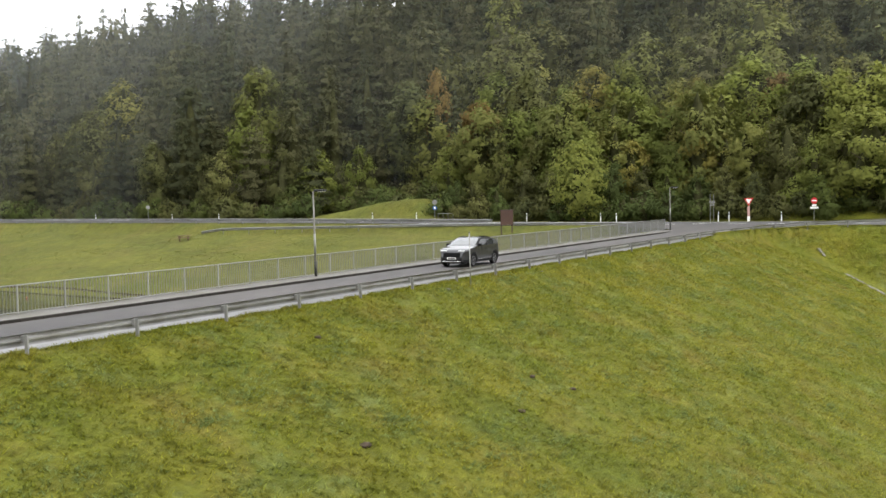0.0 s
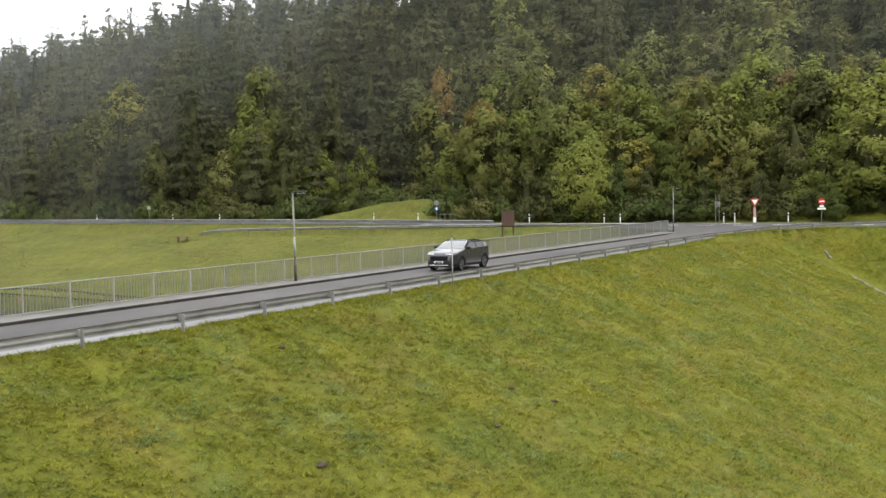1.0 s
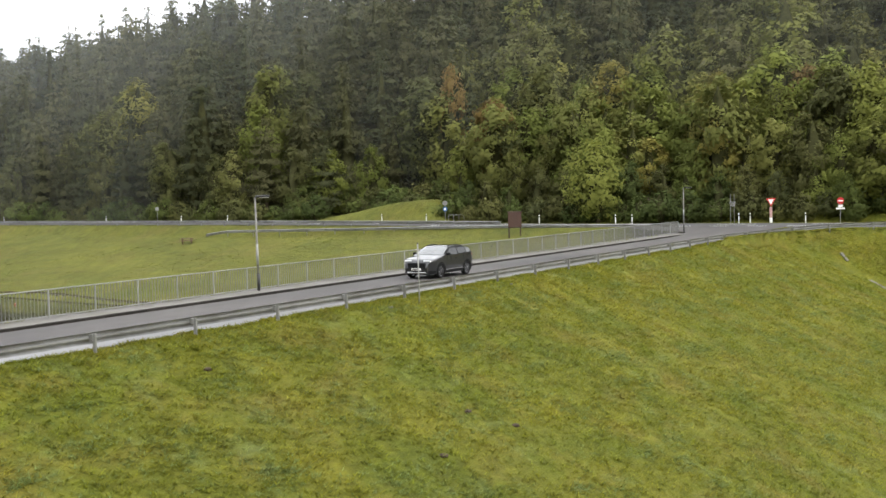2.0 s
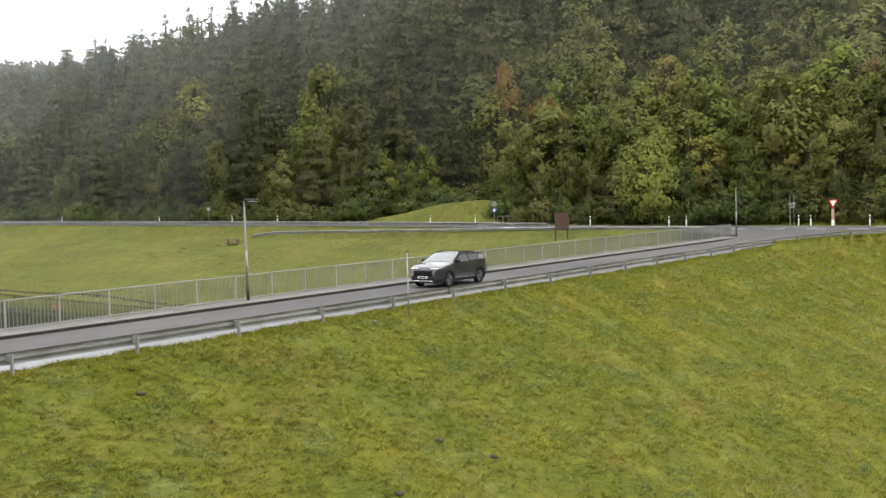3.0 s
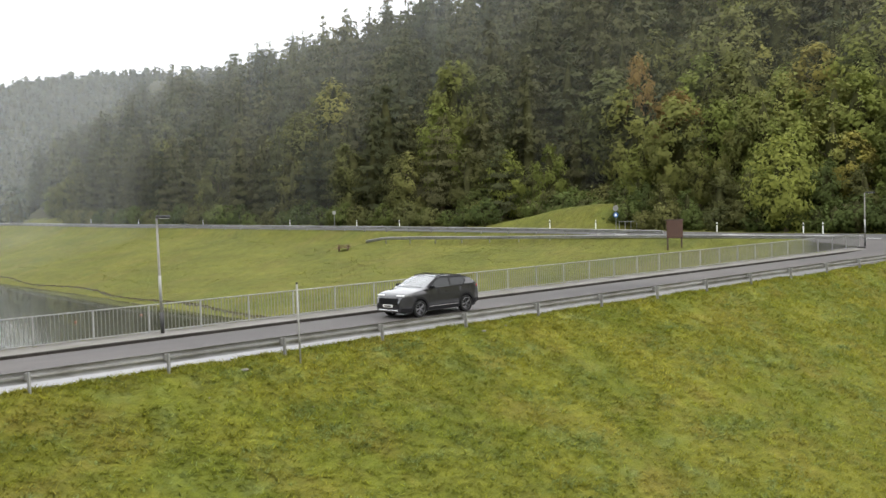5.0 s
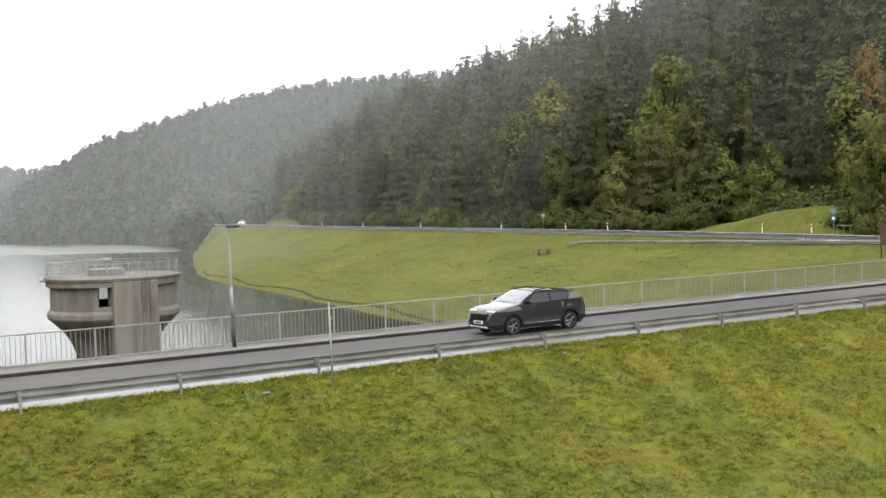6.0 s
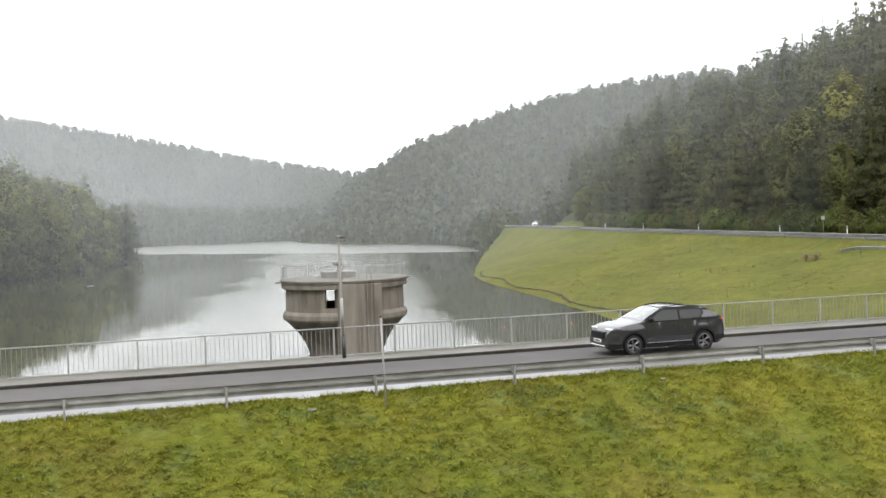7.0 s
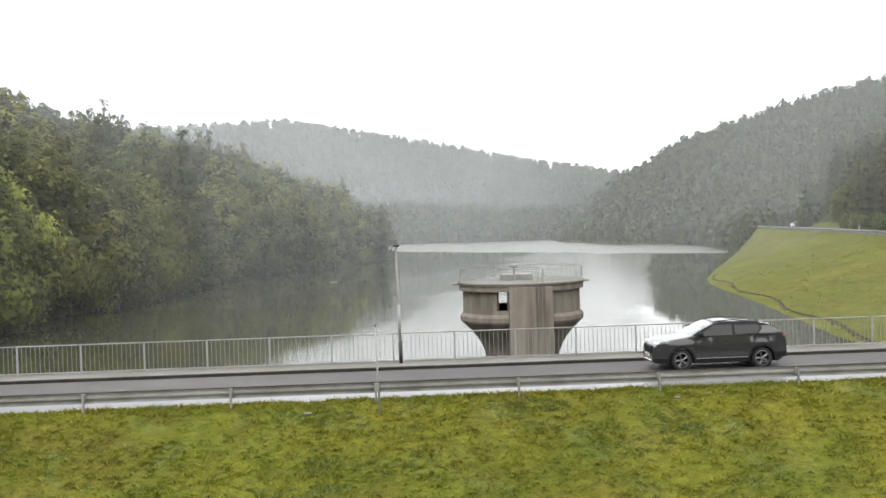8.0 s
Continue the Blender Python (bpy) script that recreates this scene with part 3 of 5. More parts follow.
def marker_pole():
    t = thing("marker_pole", "thin leaning grey steel marker pole beside the guardrail", "pole", pose(0.1, -0.62, -0.25, 0.5, -1.6, 0))
    bm = B()
    tube(bm, (0, 0, -0.3), (0, 0, 2.45), 0.028, 0.028, 10)
    part("shaft", bm, M_STEEL, t, smooth=True)
    bm = B()
    tube(bm, (0, 0, 2.45), (0, 0, 2.5), 0.034, 0.034, 10)
    part("cap", bm, M_BLACK, t)


marker_pole()


def delineator(x, y, z):
    t = thing("delineator_post", "white plastic roadside post with black band", "road post", pose(x, y, z, 0, 0, random.uniform(-20, 20)), "roadside posts")
    bm = B()
    box(bm, -0.06, 0.06, -0.05, 0.05, -0.2, 1.0, 0.03)
    part("body", bm, M_WHITE, t)
    bm = B()
    box(bm, -0.064, 0.064, -0.054, 0.054, 0.68, 0.88, 0.03)
    part("band", bm, M_BLACK, t)


for y in (45.4, 52, 78, 87, 103, 128, 153, 178):
    delineator(road_x(y) + 4.9, y, land(road_x(y) + 4.9, y))
for x, y in ((75.0, 18.8), (74.9, 20.6), (75.2, 7.6), (75.3, 6.5), (74.8, 1.0), (76, 30)):
    delineator(x, y, land(x, y))


def disc(bm, r, y, thick=0.02, seg=24, cz=0.0):
    bmesh.ops.create_cone(bm, cap_ends=True, segments=seg, radius1=r, radius2=r, depth=thick, matrix=Matrix.Translation((0, y, cz)) @ Matrix.Rotation(radians(90), 4, "X"))
    return bm


def sign_pole(bm, h, x=0.0):
    return tube(bm, (x, 0, -0.3), (x, 0, h), 0.035, 0.035, 10)


FACE = -62  # signs face the dam road


def no_entry_sign(x, y, z):
    t = thing("no_entry_sign", "round red no entry sign with white plates on a pole", "traffic sign", pose(x, y, z, 0, 0, FACE))
    part("pole", sign_pole(B(), 2.4), M_STEEL, t)
    part("disc", disc(B(), 0.33, -0.05, cz=2.1), M_RED, t)
    part("bar", box(B(), -0.24, 0.24, -0.075, -0.062, 2.04, 2.16), M_WHITE, t)
    part("plate", box(B(), -0.22, 0.22, -0.06, -0.04, 1.5, 1.72, 0.01), M_WHITE, t)
    part("lower_plate", box(B(), -0.42, 0.42, -0.06, -0.04, 1.28, 1.46, 0.01), M_WHITE, t)


def yield_sign(x, y, z):
    t = thing("yield_sign", "triangular red and white give way sign on a white post", "traffic sign", pose(x, y, z, 0, 0, FACE))
    part("pole", sign_pole(B(), 2.4), M_STEEL, t)

    def tri(s, y0, y1, cz):
        bm = B()
        pts = [(-s, 0.577 * s), (s, 0.577 * s), (0, -1.155 * s)]
        a = [bm.verts.new((px, y0, cz + pz)) for px, pz in pts]
        b = [bm.verts.new((px, y1, cz + pz)) for px, pz in pts]
        bm.faces.new(a), bm.faces.new(b[::-1])
        for i in range(3):
            bm.faces.new((a[i], b[i], b[(i + 1) % 3], a[(i + 1) % 3]))
        return bm

    part("border", tri(0.48, -0.04, -0.06, 2.15), M_RED, t)
    part("face", tri(0.3, -0.062, -0.072, 2.15), M_WHITE, t)
    part("shield", box(B(), -0.13, 0.13, -0.06, 0.06, 0.3, 1.55, 0.03), M_RUSTPLATE, t, "faded red and white banded board")
    part("foot", box(B(), -0.14, 0.14, -0.065, 0.065, -0.1, 0.55, 0.03), M_WHITE, t)


M_RUSTPLATE = mat("faded red board", (0.4, 0.22, 0.2), (0.5, 0.32, 0.3), 5, 0.6, 0.1)


def direction_sign(x, y, z):
    t = thing("direction_sign", "white direction boards on two grey poles", "traffic sign", pose(x, y, z, 0, 0, FACE))
    part("pole", sign_pole(B(), 2.9, -0.18), M_STEEL, t)
    part("pole", sign_pole(B(), 2.9, 0.18), M_STEEL, t)
    for i, (w, zz) in enumerate(((0.62, 1.95), (0.5, 1.68))):
        part("board", box(B(), -w / 2, w / 2, -0.06, -0.04, zz, zz + 0.2, 0.01), M_SIGNGREY, t)
        part("bar", box(B(), -w / 2 + 0.08, w / 2 - 0.12, -0.068, -0.062, zz + 0.08, zz + 0.14), M_BLACK, t)


def path_sign(x, y, z):
    t = thing("path_sign", "two round blue footpath signs on a grey pole", "traffic sign", pose(x, y, z, 0, 0, FACE))
    part("pole", sign_pole(B(), 2.6), M_STEEL, t)
    part("disc", disc(B(), 0.3, -0.05, cz=2.35), M_STEEL, t, "grey round sign")
    part("disc", disc(B(), 0.27, -0.05, cz=1.65), M_BLUE, t)
    part("symbol", box(B(), -0.1, 0.1, -0.075, -0.062, 1.52, 1.78), M_WHITE, t)


def barrier(x, y, z):
    t = thing("path_barrier", "low grey steel bar barrier beside the path", "barrier", pose(x, y, z, 0, 0, FACE))
    for px in (-0.9, -0.3, 0.3, 0.9):
        part("post", tube(B(), (px, 0, -0.2), (px, 0, 0.95), 0.03, 0.03, 8), M_STEEL, t)
    part("bar", tube(B(), (-0.95, 0, 0.95), (0.95, 0, 0.95), 0.03, 0.03, 8), M_STEEL, t)


def info_board(x, y, z):
    t = thing("info_board", "dark brown wooden information board on two posts in the meadow", "sign board", pose(x, y, z, 0, 0, -40))
    for px in (-0.62, 0.62):
        part("post", box(B(), px - 0.06, px + 0.06, -0.06, 0.06, -0.3, 2.55, 0.01), M_WOODDARK, t)
    part("panel", box(B(), -0.72, 0.72, -0.09, -0.055, 0.95, 2.45, 0.012), M_BROWN, t)
    part("frame", box(B(), -0.8, 0.8, -0.1, 0.07, 2.45, 2.56, 0.015), M_WOODDARK, t)


M_WOODDARK = mat("dark stained wood", (0.035, 0.022, 0.016), (0.06, 0.038, 0.028), 5, 0.8, 0.2, stretch=(1, 1, 0.3))


def bench(x, y, z):
    t = thing("picnic_bench", "dark wooden picnic table with benches on the grassy bank", "bench", pose(x, y, z, 0, 0, -55) @ Matrix.Scale(0.85, 4))
    for k in range(4):
        part("table_plank", box(B(), -0.95, 0.95, -0.36 + k * 0.18, -0.2 + k * 0.18, 0.72, 0.77, 0.008), M_WOOD, t)
    for s in (-1, 1):
        part("seat", box(B(), -0.95, 0.95, s * 0.72 - 0.14, s * 0.72 + 0.14, 0.42, 0.47, 0.01), M_WOOD, t)
        bm = B()
        box(bm, s * 0.6 - 0.05, s * 0.6 + 0.05, -0.3, -0.2, -0.2, 0.72, 0.01)
        box(bm, s * 0.6 - 0.05, s * 0.6 + 0.05, 0.2, 0.3, -0.2, 0.72, 0.01)
        box(bm, s * 0.6 - 0.05, s * 0.6 + 0.05, -0.85, 0.85, 0.34, 0.42, 0.01)
        part("trestle", bm, M_WOOD, t)


no_entry_sign(75.0, -2.2, land(75.0, -2.2))
yield_sign(75.3, 4.45, land(75.3, 4.45))
direction_sign(75.9, 8.45, land(75.9, 8.45))
path_sign(77.6, 42.9, land(77.6, 42.9))
barrier(77.9, 41.6, land(77.9, 41.6))
info_board(63.5, 26.8, land(63.5, 26.8))
bench(63.5, 70.3, land(63.5, 70.3))


def plate_sign(x, y, z):
    t = thing("small_sign", "small white sign plate on a grey pole by the road", "traffic sign", pose(x, y, z, 0, 0, FACE))
    part("pole", sign_pole(B(), 2.3), M_STEEL, t)
    part("plate", box(B(), -0.24, 0.24, -0.06, -0.04, 1.77, 2.23, 0.01), M_SIGNGREY, t)


plate_sign(80.0, 91, land(80.0, 91))


# ---- intake tower ----
def tower(x, y):
    R, top = 4.7, 0.22
    t = thing("intake_tower", "round stained concrete intake tower standing in the lake", "tower", pose(x, y, 0))
    part("deck", lathe(B(), [(0, top), (R + 0.1, top), (R + 0.14, top - 0.05), (R + 0.14, top - 0.16), (R - 0.1, top - 0.22), (0, top - 0.24)], 72), M_CONC, t, "concrete deck slab", False)
    part("deck_topping", lathe(B(), [(0, top + 0.03), (R - 0.1, top + 0.03), (R + 0.17, top + 0.025), (R + 0.17, top - 0.055), (R + 0.15, top - 0.055)], 72), M_PAVE, t, "pale worn deck surface", True)
    zt, zb = top - 0.23, -2.45

    def wall(a0, a1, z0, z1, seg, r=R):
        return lathe(B(), [(r, z1), (r, z0), (r - 0.35, z0), (r - 0.35, z1)], seg, a0, a1, True)

    # the drum wall, set back under the slab, pierced from front to back
    rw = R - 0.22
    part("fascia", lathe(B(), [(R + 0.06, zt + 0.02), (R + 0.06, zt - 0.34), (R - 0.2, zt - 0.36), (R - 0.2, zt + 0.02)], 72, close=True), M_CONC, t, "stained concrete ring beam under the deck slab")
    part("drum_wall", wall(114, 239, zb, zt, 40, rw), M_CONC, t)
    part("drum_wall", wall(252, 438, zb, zt, 60, rw), M_CONC, t)
    part("gap_sill", wall(239, 252, zb, zb + 0.7, 5, rw), M_CONC, t)
    part("gap_sill", wall(78, 114, zb, zb + 0.7, 8, rw), M_CONC, t)
    part("gallery_curb", lathe(B(), [(R - 0.21, zb + 0.4), (R - 0.04, zb + 0.24), (R + 0.03, zb + 0.14), (R + 0.03, zb - 0.16), (R - 0.06, zb - 0.32), (R - 0.6, zb - 0.32), (R - 0.6, zb + 0.22), (R - 0.3, zb + 0.4)], 72, close=True), M_CONC, t)
    part("gallery_floor", lathe(B(), [(0, zb + 0.03), (R - 0.44, zb + 0.03), (R - 0.44, zb - 0.25), (0, zb - 0.25)], 48), M_CONC, t)
    prof = [(R - 0.05, zb - 0.28), (4.35, zb - 0.55), (3.85, zb - 1.05), (3.42, zb - 1.6), (3.08, zb - 2.2), (2.85, zb - 2.8), (2.72, zb - 3.5), (2.68, -10)]
    part("stem", lathe(B(), prof, 64), M_CONC, t, "flared stem of stained concrete", True)
    # the shaft in front with its recess and column
    part("shaft", box(B(), -1.5, 0.45, -R - 0.2, -R + 1.3, -9, zt + 0.02, 0.03), M_CONC, t)
    part("recess", box(B(), 0.44, 1.12, -R - 0.06, -R + 1.3, -9, zt + 0.02, 0.01), M_CONC, t)
    part("column", box(B(), 1.1, 1.72, -R - 0.16, -R + 1.3, -9, zt + 0.02, 0.04), M_CONC, t)
    for dx in (0.62, 0.94):
        part("ladder_rail", tube(B(), (dx, -R - 0.12, -6), (dx, -R - 0.12, top + 0.9), 0.02, 0.02, 6), M_POLE, t)
    n = 28
    for k in range(n):
        a = 2 * math.pi * k / n
        part("railing_post", tube(B(), (R * math.cos(a), R * math.sin(a), top), (R * math.cos(a), R * math.sin(a), top + 1.05), 0.014, 0.014, 6), M_FENCE, t)
    mesh = B()
    for k in range(300):
        a = 2 * math.pi * (k + 0.5) / 300
        box(mesh, R * math.cos(a) - 0.003, R * math.cos(a) + 0.003, R * math.sin(a) - 0.003, R * math.sin(a) + 0.003, top + 0.1, top + 1.02)
    part("railing_mesh", mesh, M_FENCE, t, "fine pale wire mesh between the rails")
    for z in (1.05, 0.1):
        ring = [(R + 0.022 * math.cos(c), top + z + 0.022 * math.sin(c)) for c in (0.8, 2.4, 4.0, 5.6)]
        part("railing_bar", lathe(B(), ring, 56, close=True), M_FENCE, t)
    part("hatch_housing", box(B(), -1.35, 1.0, 0.2, 2.2, top, top + 0.5, 0.04), M_CONC_L, t, "low pale hatch housing")
    bm = B()
    tube(bm, (-0.55, -0.4, top), (-0.55, -0.4, top + 1.1), 0.09, 0.09, 10)
    box(bm, -0.9, -0.2, -0.62, -0.18, top + 1.05, top + 1.34, 0.06)
    part("hoist", bm, M_FENCE, t, "grey winch head on a stand")
    ring = [(1.95 + 0.028 * math.cos(c), top + 0.95 + 0.028 * math.sin(c)) for c in (0.8, 2.4, 4.0, 5.6)]
    part("inner_rail", lathe(B(), ring, 40, close=True), M_FENCE, t)
    for k in range(10):
        a = 2 * math.pi * k / 10
        part("railing_post", tube(B(), (1.95 * math.cos(a), 1.95 * math.sin(a), top), (1.95 * math.cos(a), 1.95 * math.sin(a), top + 0.95), 0.022, 0.022, 6), M_FENCE, t)
    for s in (-1, 1):
        part("spout", tube(B(), (s * R, 0, top - 0.1), (s * (R + 0.6), 0, top - 0.12), 0.06, 0.06, 8), M_CONC, t)


tower(11.3, 55.4)

# ---- kerb stones ----
def kerbs():
    k = tagged(new("kerb", from_bm("kerb", box(B(), -60, 58.5, KERB_Y + 0.02, KERB_Y + 0.15, -0.1, 0.07), M_KERB)), "dark weathered kerb between lane and walkway", "kerb", kind="structure")
    bm = B()
    box(bm, 0.006, 0.994, KERB_Y, KERB_Y + 0.165, -0.05, 0.1, 0.015)
    me = from_bm("kerb_stone", bm, M_KERB)
    for i in range(-40, 58):
        part("kerb_stone", me, None, k, m=pose(i, random.uniform(-0.006, 0.006), random.uniform(-0.004, 0.004)))


# ---- trees ----
def sprays(rng, p, out, size, slim=0.75, wild=0.1):
    """Leaf sprays: a slanting triangle at each point of p, shaded as part of a crown that bulges to out."""
    n = len(p)
    out = out / (np.linalg.norm(out, axis=1)[:, None] + 1e-9)
    u = np.cross(out, rng.normal(size=(n, 3)))
    u = u / (np.linalg.norm(u, axis=1)[:, None] + 1e-9)
    v = np.cross(out, u) + out * rng.normal(size=(n, 1)) * 0.55
    g = (size * (0.55 + 0.9 * rng.random(n)))[:, None]
    u, v = u * g, v * g * slim
    verts = np.stack((p - u - v * 0.5, p + u - v * 0.35, p + u * 0.15 + v * 0.8), 1).reshape(-1, 3)
    nn = out + rng.normal(size=(n, 3)) * wild
    nn = nn / np.linalg.norm(nn, axis=1)[:, None]
    return verts, np.arange(n * 3).reshape(-1, 3), np.repeat(nn, 3, axis=0)


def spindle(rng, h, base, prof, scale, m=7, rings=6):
    """The dark inside of a crown, its shade painted on: a ragged upright body, thinner than the leaves round it."""
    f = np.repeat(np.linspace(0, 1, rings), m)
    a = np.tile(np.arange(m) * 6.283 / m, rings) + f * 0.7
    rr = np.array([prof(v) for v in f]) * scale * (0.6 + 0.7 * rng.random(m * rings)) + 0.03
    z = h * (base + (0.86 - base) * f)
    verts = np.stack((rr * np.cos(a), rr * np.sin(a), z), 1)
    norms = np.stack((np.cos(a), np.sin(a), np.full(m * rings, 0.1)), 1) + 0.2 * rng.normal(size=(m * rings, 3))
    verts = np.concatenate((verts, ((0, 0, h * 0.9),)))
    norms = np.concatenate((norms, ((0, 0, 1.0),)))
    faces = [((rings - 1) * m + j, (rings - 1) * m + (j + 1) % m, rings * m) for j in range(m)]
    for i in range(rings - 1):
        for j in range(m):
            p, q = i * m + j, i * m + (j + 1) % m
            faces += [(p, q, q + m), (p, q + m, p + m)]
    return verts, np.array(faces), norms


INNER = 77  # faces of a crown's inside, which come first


def joined(pieces):
    vs, fs, ns, off = [], [], [], 0
    for v, f, n in pieces:
        vs.append(v), fs.append(f + off), ns.append(n)
        off += len(v)
    return np.concatenate(vs), np.concatenate(fs), np.concatenate(ns)


def broadleaf_arrays(rng, h, r, n, size, low=0.08, tall=0.0):
    """A crown of leaf sprays in soft clumps along rising limbs, with gaps and an uneven outline."""
    def prof(f):
        return r * max(0.0, math.sin(math.pi * min(1.0, 0.2 + 0.78 * f ** (1.15 + 0.3 * tall)))) ** (0.6 + 0.4 * tall)

    k = int(26 + h * 1.6)
    f = (np.arange(k) + rng.random(k)) / k
    a = rng.random(k) * 6.283
    lean = rng.normal(size=2) * 0.05 * h
    rad = np.array([prof(v) for v in f]) * (0.4 + 0.6 * rng.random(k) ** 0.6)
    c = np.stack((rad * np.cos(a) + lean[0] * f, rad * np.sin(a) + lean[1] * f, h * (low + (0.95 - low) * f)), 1)
    s = r * (0.24 + 0.17 * rng.random(k)) * (1.1 - 0.4 * f)
    w = s ** 2 / (s ** 2).sum()
    q = rng.choice(k, size=n, p=w)
    d = rng.normal(size=(n, 3))
    d = d / np.linalg.norm(d, axis=1)[:, None]
    p = c[q] + d * (s[q] * (0.3 + 1.15 * rng.random(n) ** 0.9))[:, None] * np.array((1, 1, 0.8))
    heart = np.array((0, 0, h * 0.4))
    out = (p - heart) / np.array((r, r, h * 0.5)) * 0.9 + d * 0.5 + np.array((0, 0, 0.3))
    return joined([spindle(rng, h, low, prof, 0.3), sprays(rng, p, out, size)])


def conifer_arrays(rng, h, r, n, size, base=0.08, blunt=0.8):
    """A crown of flat branch pads in tiers round a thin inner body. blunt: low for a domed pine, near one for a pointed spruce."""
    def prof(f):
        return r * (((1 - f ** 2.4) ** 0.8 * (0.7 + 0.3 * min(1.0, f * 3))) if blunt < 0.7 else (1 - f) ** blunt)

    tiers = int(h * 0.95)
    pads = []
    for i in range(tiers):
        f = min(0.97, (i + 1.1 * rng.random()) / tiers)
        length = prof(f) + 0.3
        m = max(4, int(4.5 + length * 0.9))
        a0 = rng.random() * 6.283
        for j in range(m):
            pads.append((f, a0 + 6.283 * j / m + rng.normal() * 0.3, length * (0.65 + 0.5 * rng.random()), rng.normal() * 0.018 * h * (1 - f)))
    pads = np.array(pads)
    w = pads[:, 2] ** 1.4 + 0.25
    q = rng.choice(len(pads), size=n, p=w / w.sum())
    f, a, length, dz = pads[q].T
    t = 0.3 + 0.74 * rng.random(n) ** 0.75
    o = np.stack((np.cos(a), np.sin(a), np.zeros(n)), 1)
    side = np.stack((-np.sin(a), np.cos(a), np.zeros(n)), 1)
    along = length * t
    z = h * (base + (1 - base) * f) + dz - 0.34 * along + 0.2 * along * t + rng.normal(size=n) * 0.2
    p = o * along[:, None] + side * (rng.normal(size=n) * 0.26 * length * (1.15 - 0.6 * t))[:, None]
    p[:, 2] = z
    out = o * (0.35 + 0.55 * t)[:, None] + side * rng.normal(size=(n, 1)) * 0.15
    out[:, 2] = 0.55 + 0.25 * f
    m = 44
    g = rng.random(m) ** 0.8
    a = rng.random(m) * 6.283
    rad = (0.03 + (0.28 if blunt > 0.7 else 0.42) * (1 - g)) * r * 0.5 * rng.random(m)
    tip = np.stack((rad * np.cos(a), rad * np.sin(a), h * (0.76 + 0.22 * g)), 1)
    point = sprays(rng, tip, np.stack((np.cos(a), np.sin(a), 0.4 + 0.8 * g), 1), size * 0.62)
    return joined([spindle(rng, h, base, prof, 0.33), sprays(rng, p, out, size, 0.6), point])


def trunk_bm(rng, h, r0, limbs=5, spread=2.0, low=0.3):
    bm = B()
    p = Vector((0, 0, -0.4))
    n = 5
    for i in range(n):
        q = Vector((rng.normal() * 0.12, rng.normal() * 0.12, h * 0.9 * (i + 1) / n))
        tube(bm, p, q, r0 * (1 - i / n) + 0.03, r0 * (1 - (i + 1) / n) + 0.03, 7)
        p = q
    for i in range(limbs):
        z = h * (low + 0.5 * i / limbs)
        a = rng.random() * 6.283
        s = spread * (0.6 + 0.5 * rng.random())
        tube(bm, (0, 0, z), (s * math.cos(a), s * math.sin(a), z + s * 0.7), r0 * 0.35, 0.02, 5)
    return bm


def soft_shade(me, na):
    at = me.attributes.new("custom_normal", "FLOAT_VECTOR", "POINT")
    at.data.foreach_set("vector", na.astype(np.float32).ravel())
    me.update()


def tri_mesh(name, v, f, na, material, tint=None, inner=None):
    me = bpy.data.meshes.new(name)
    me.vertices.add(len(v))
    me.vertices.foreach_set("co", v.astype(np.float32).ravel())
    me.loops.add(len(f) * 3)
    me.loops.foreach_set("vertex_index", f.astype(np.int32).ravel())
    me.polygons.add(len(f))
    me.polygons.foreach_set("loop_start", np.arange(0, len(f) * 3, 3, dtype=np.int32))
    me.update(calc_edges=True)
    me.materials.append(material)
    me.materials.append(M_TWIG_SHADE)
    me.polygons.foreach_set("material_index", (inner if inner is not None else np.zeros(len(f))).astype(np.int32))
    if tint is not None:
        at = me.attributes.new("tint", "FLOAT", "POINT")
        at.data.foreach_set("value", tint.astype(np.float32))
    soft_shade(me, na)
    return me


def tree_model(kind, seed, h, r, n, leaf, material, tall=0.0):
    rng = np.random.default_rng(seed)
    if kind == "conifer":
        va, fa, na = conifer_arrays(rng, h, r, n, leaf, blunt=tall)
        tr = trunk_bm(rng, h, 0.16 + h * 0.008, 0)
    else:
        va, fa, na = broadleaf_arrays(rng, h, r, n, leaf, tall=tall)
        tr = trunk_bm(rng, h * 0.85, 0.14 + h * 0.008, 6, r * 0.6)
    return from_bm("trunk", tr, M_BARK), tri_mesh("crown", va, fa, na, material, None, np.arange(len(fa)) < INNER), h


def plant_tree(name, model, label, x, y, s=1.0, group="trees at the wood's edge", category="tree", wide=1.0):
    z = land(x, y)
    t = thing(name, label, category, Matrix.LocRotScale((x, y, z - 0.15), Euler((random.uniform(-0.04, 0.04), random.uniform(-0.04, 0.04), random.uniform(0, 6.28))), (s * wide * random.uniform(0.9, 1.1), s * wide * random.uniform(0.9, 1.1), s)), group)
    part("trunk", model[0], None, t)
    part("crown", model[1], None, t)
    return t


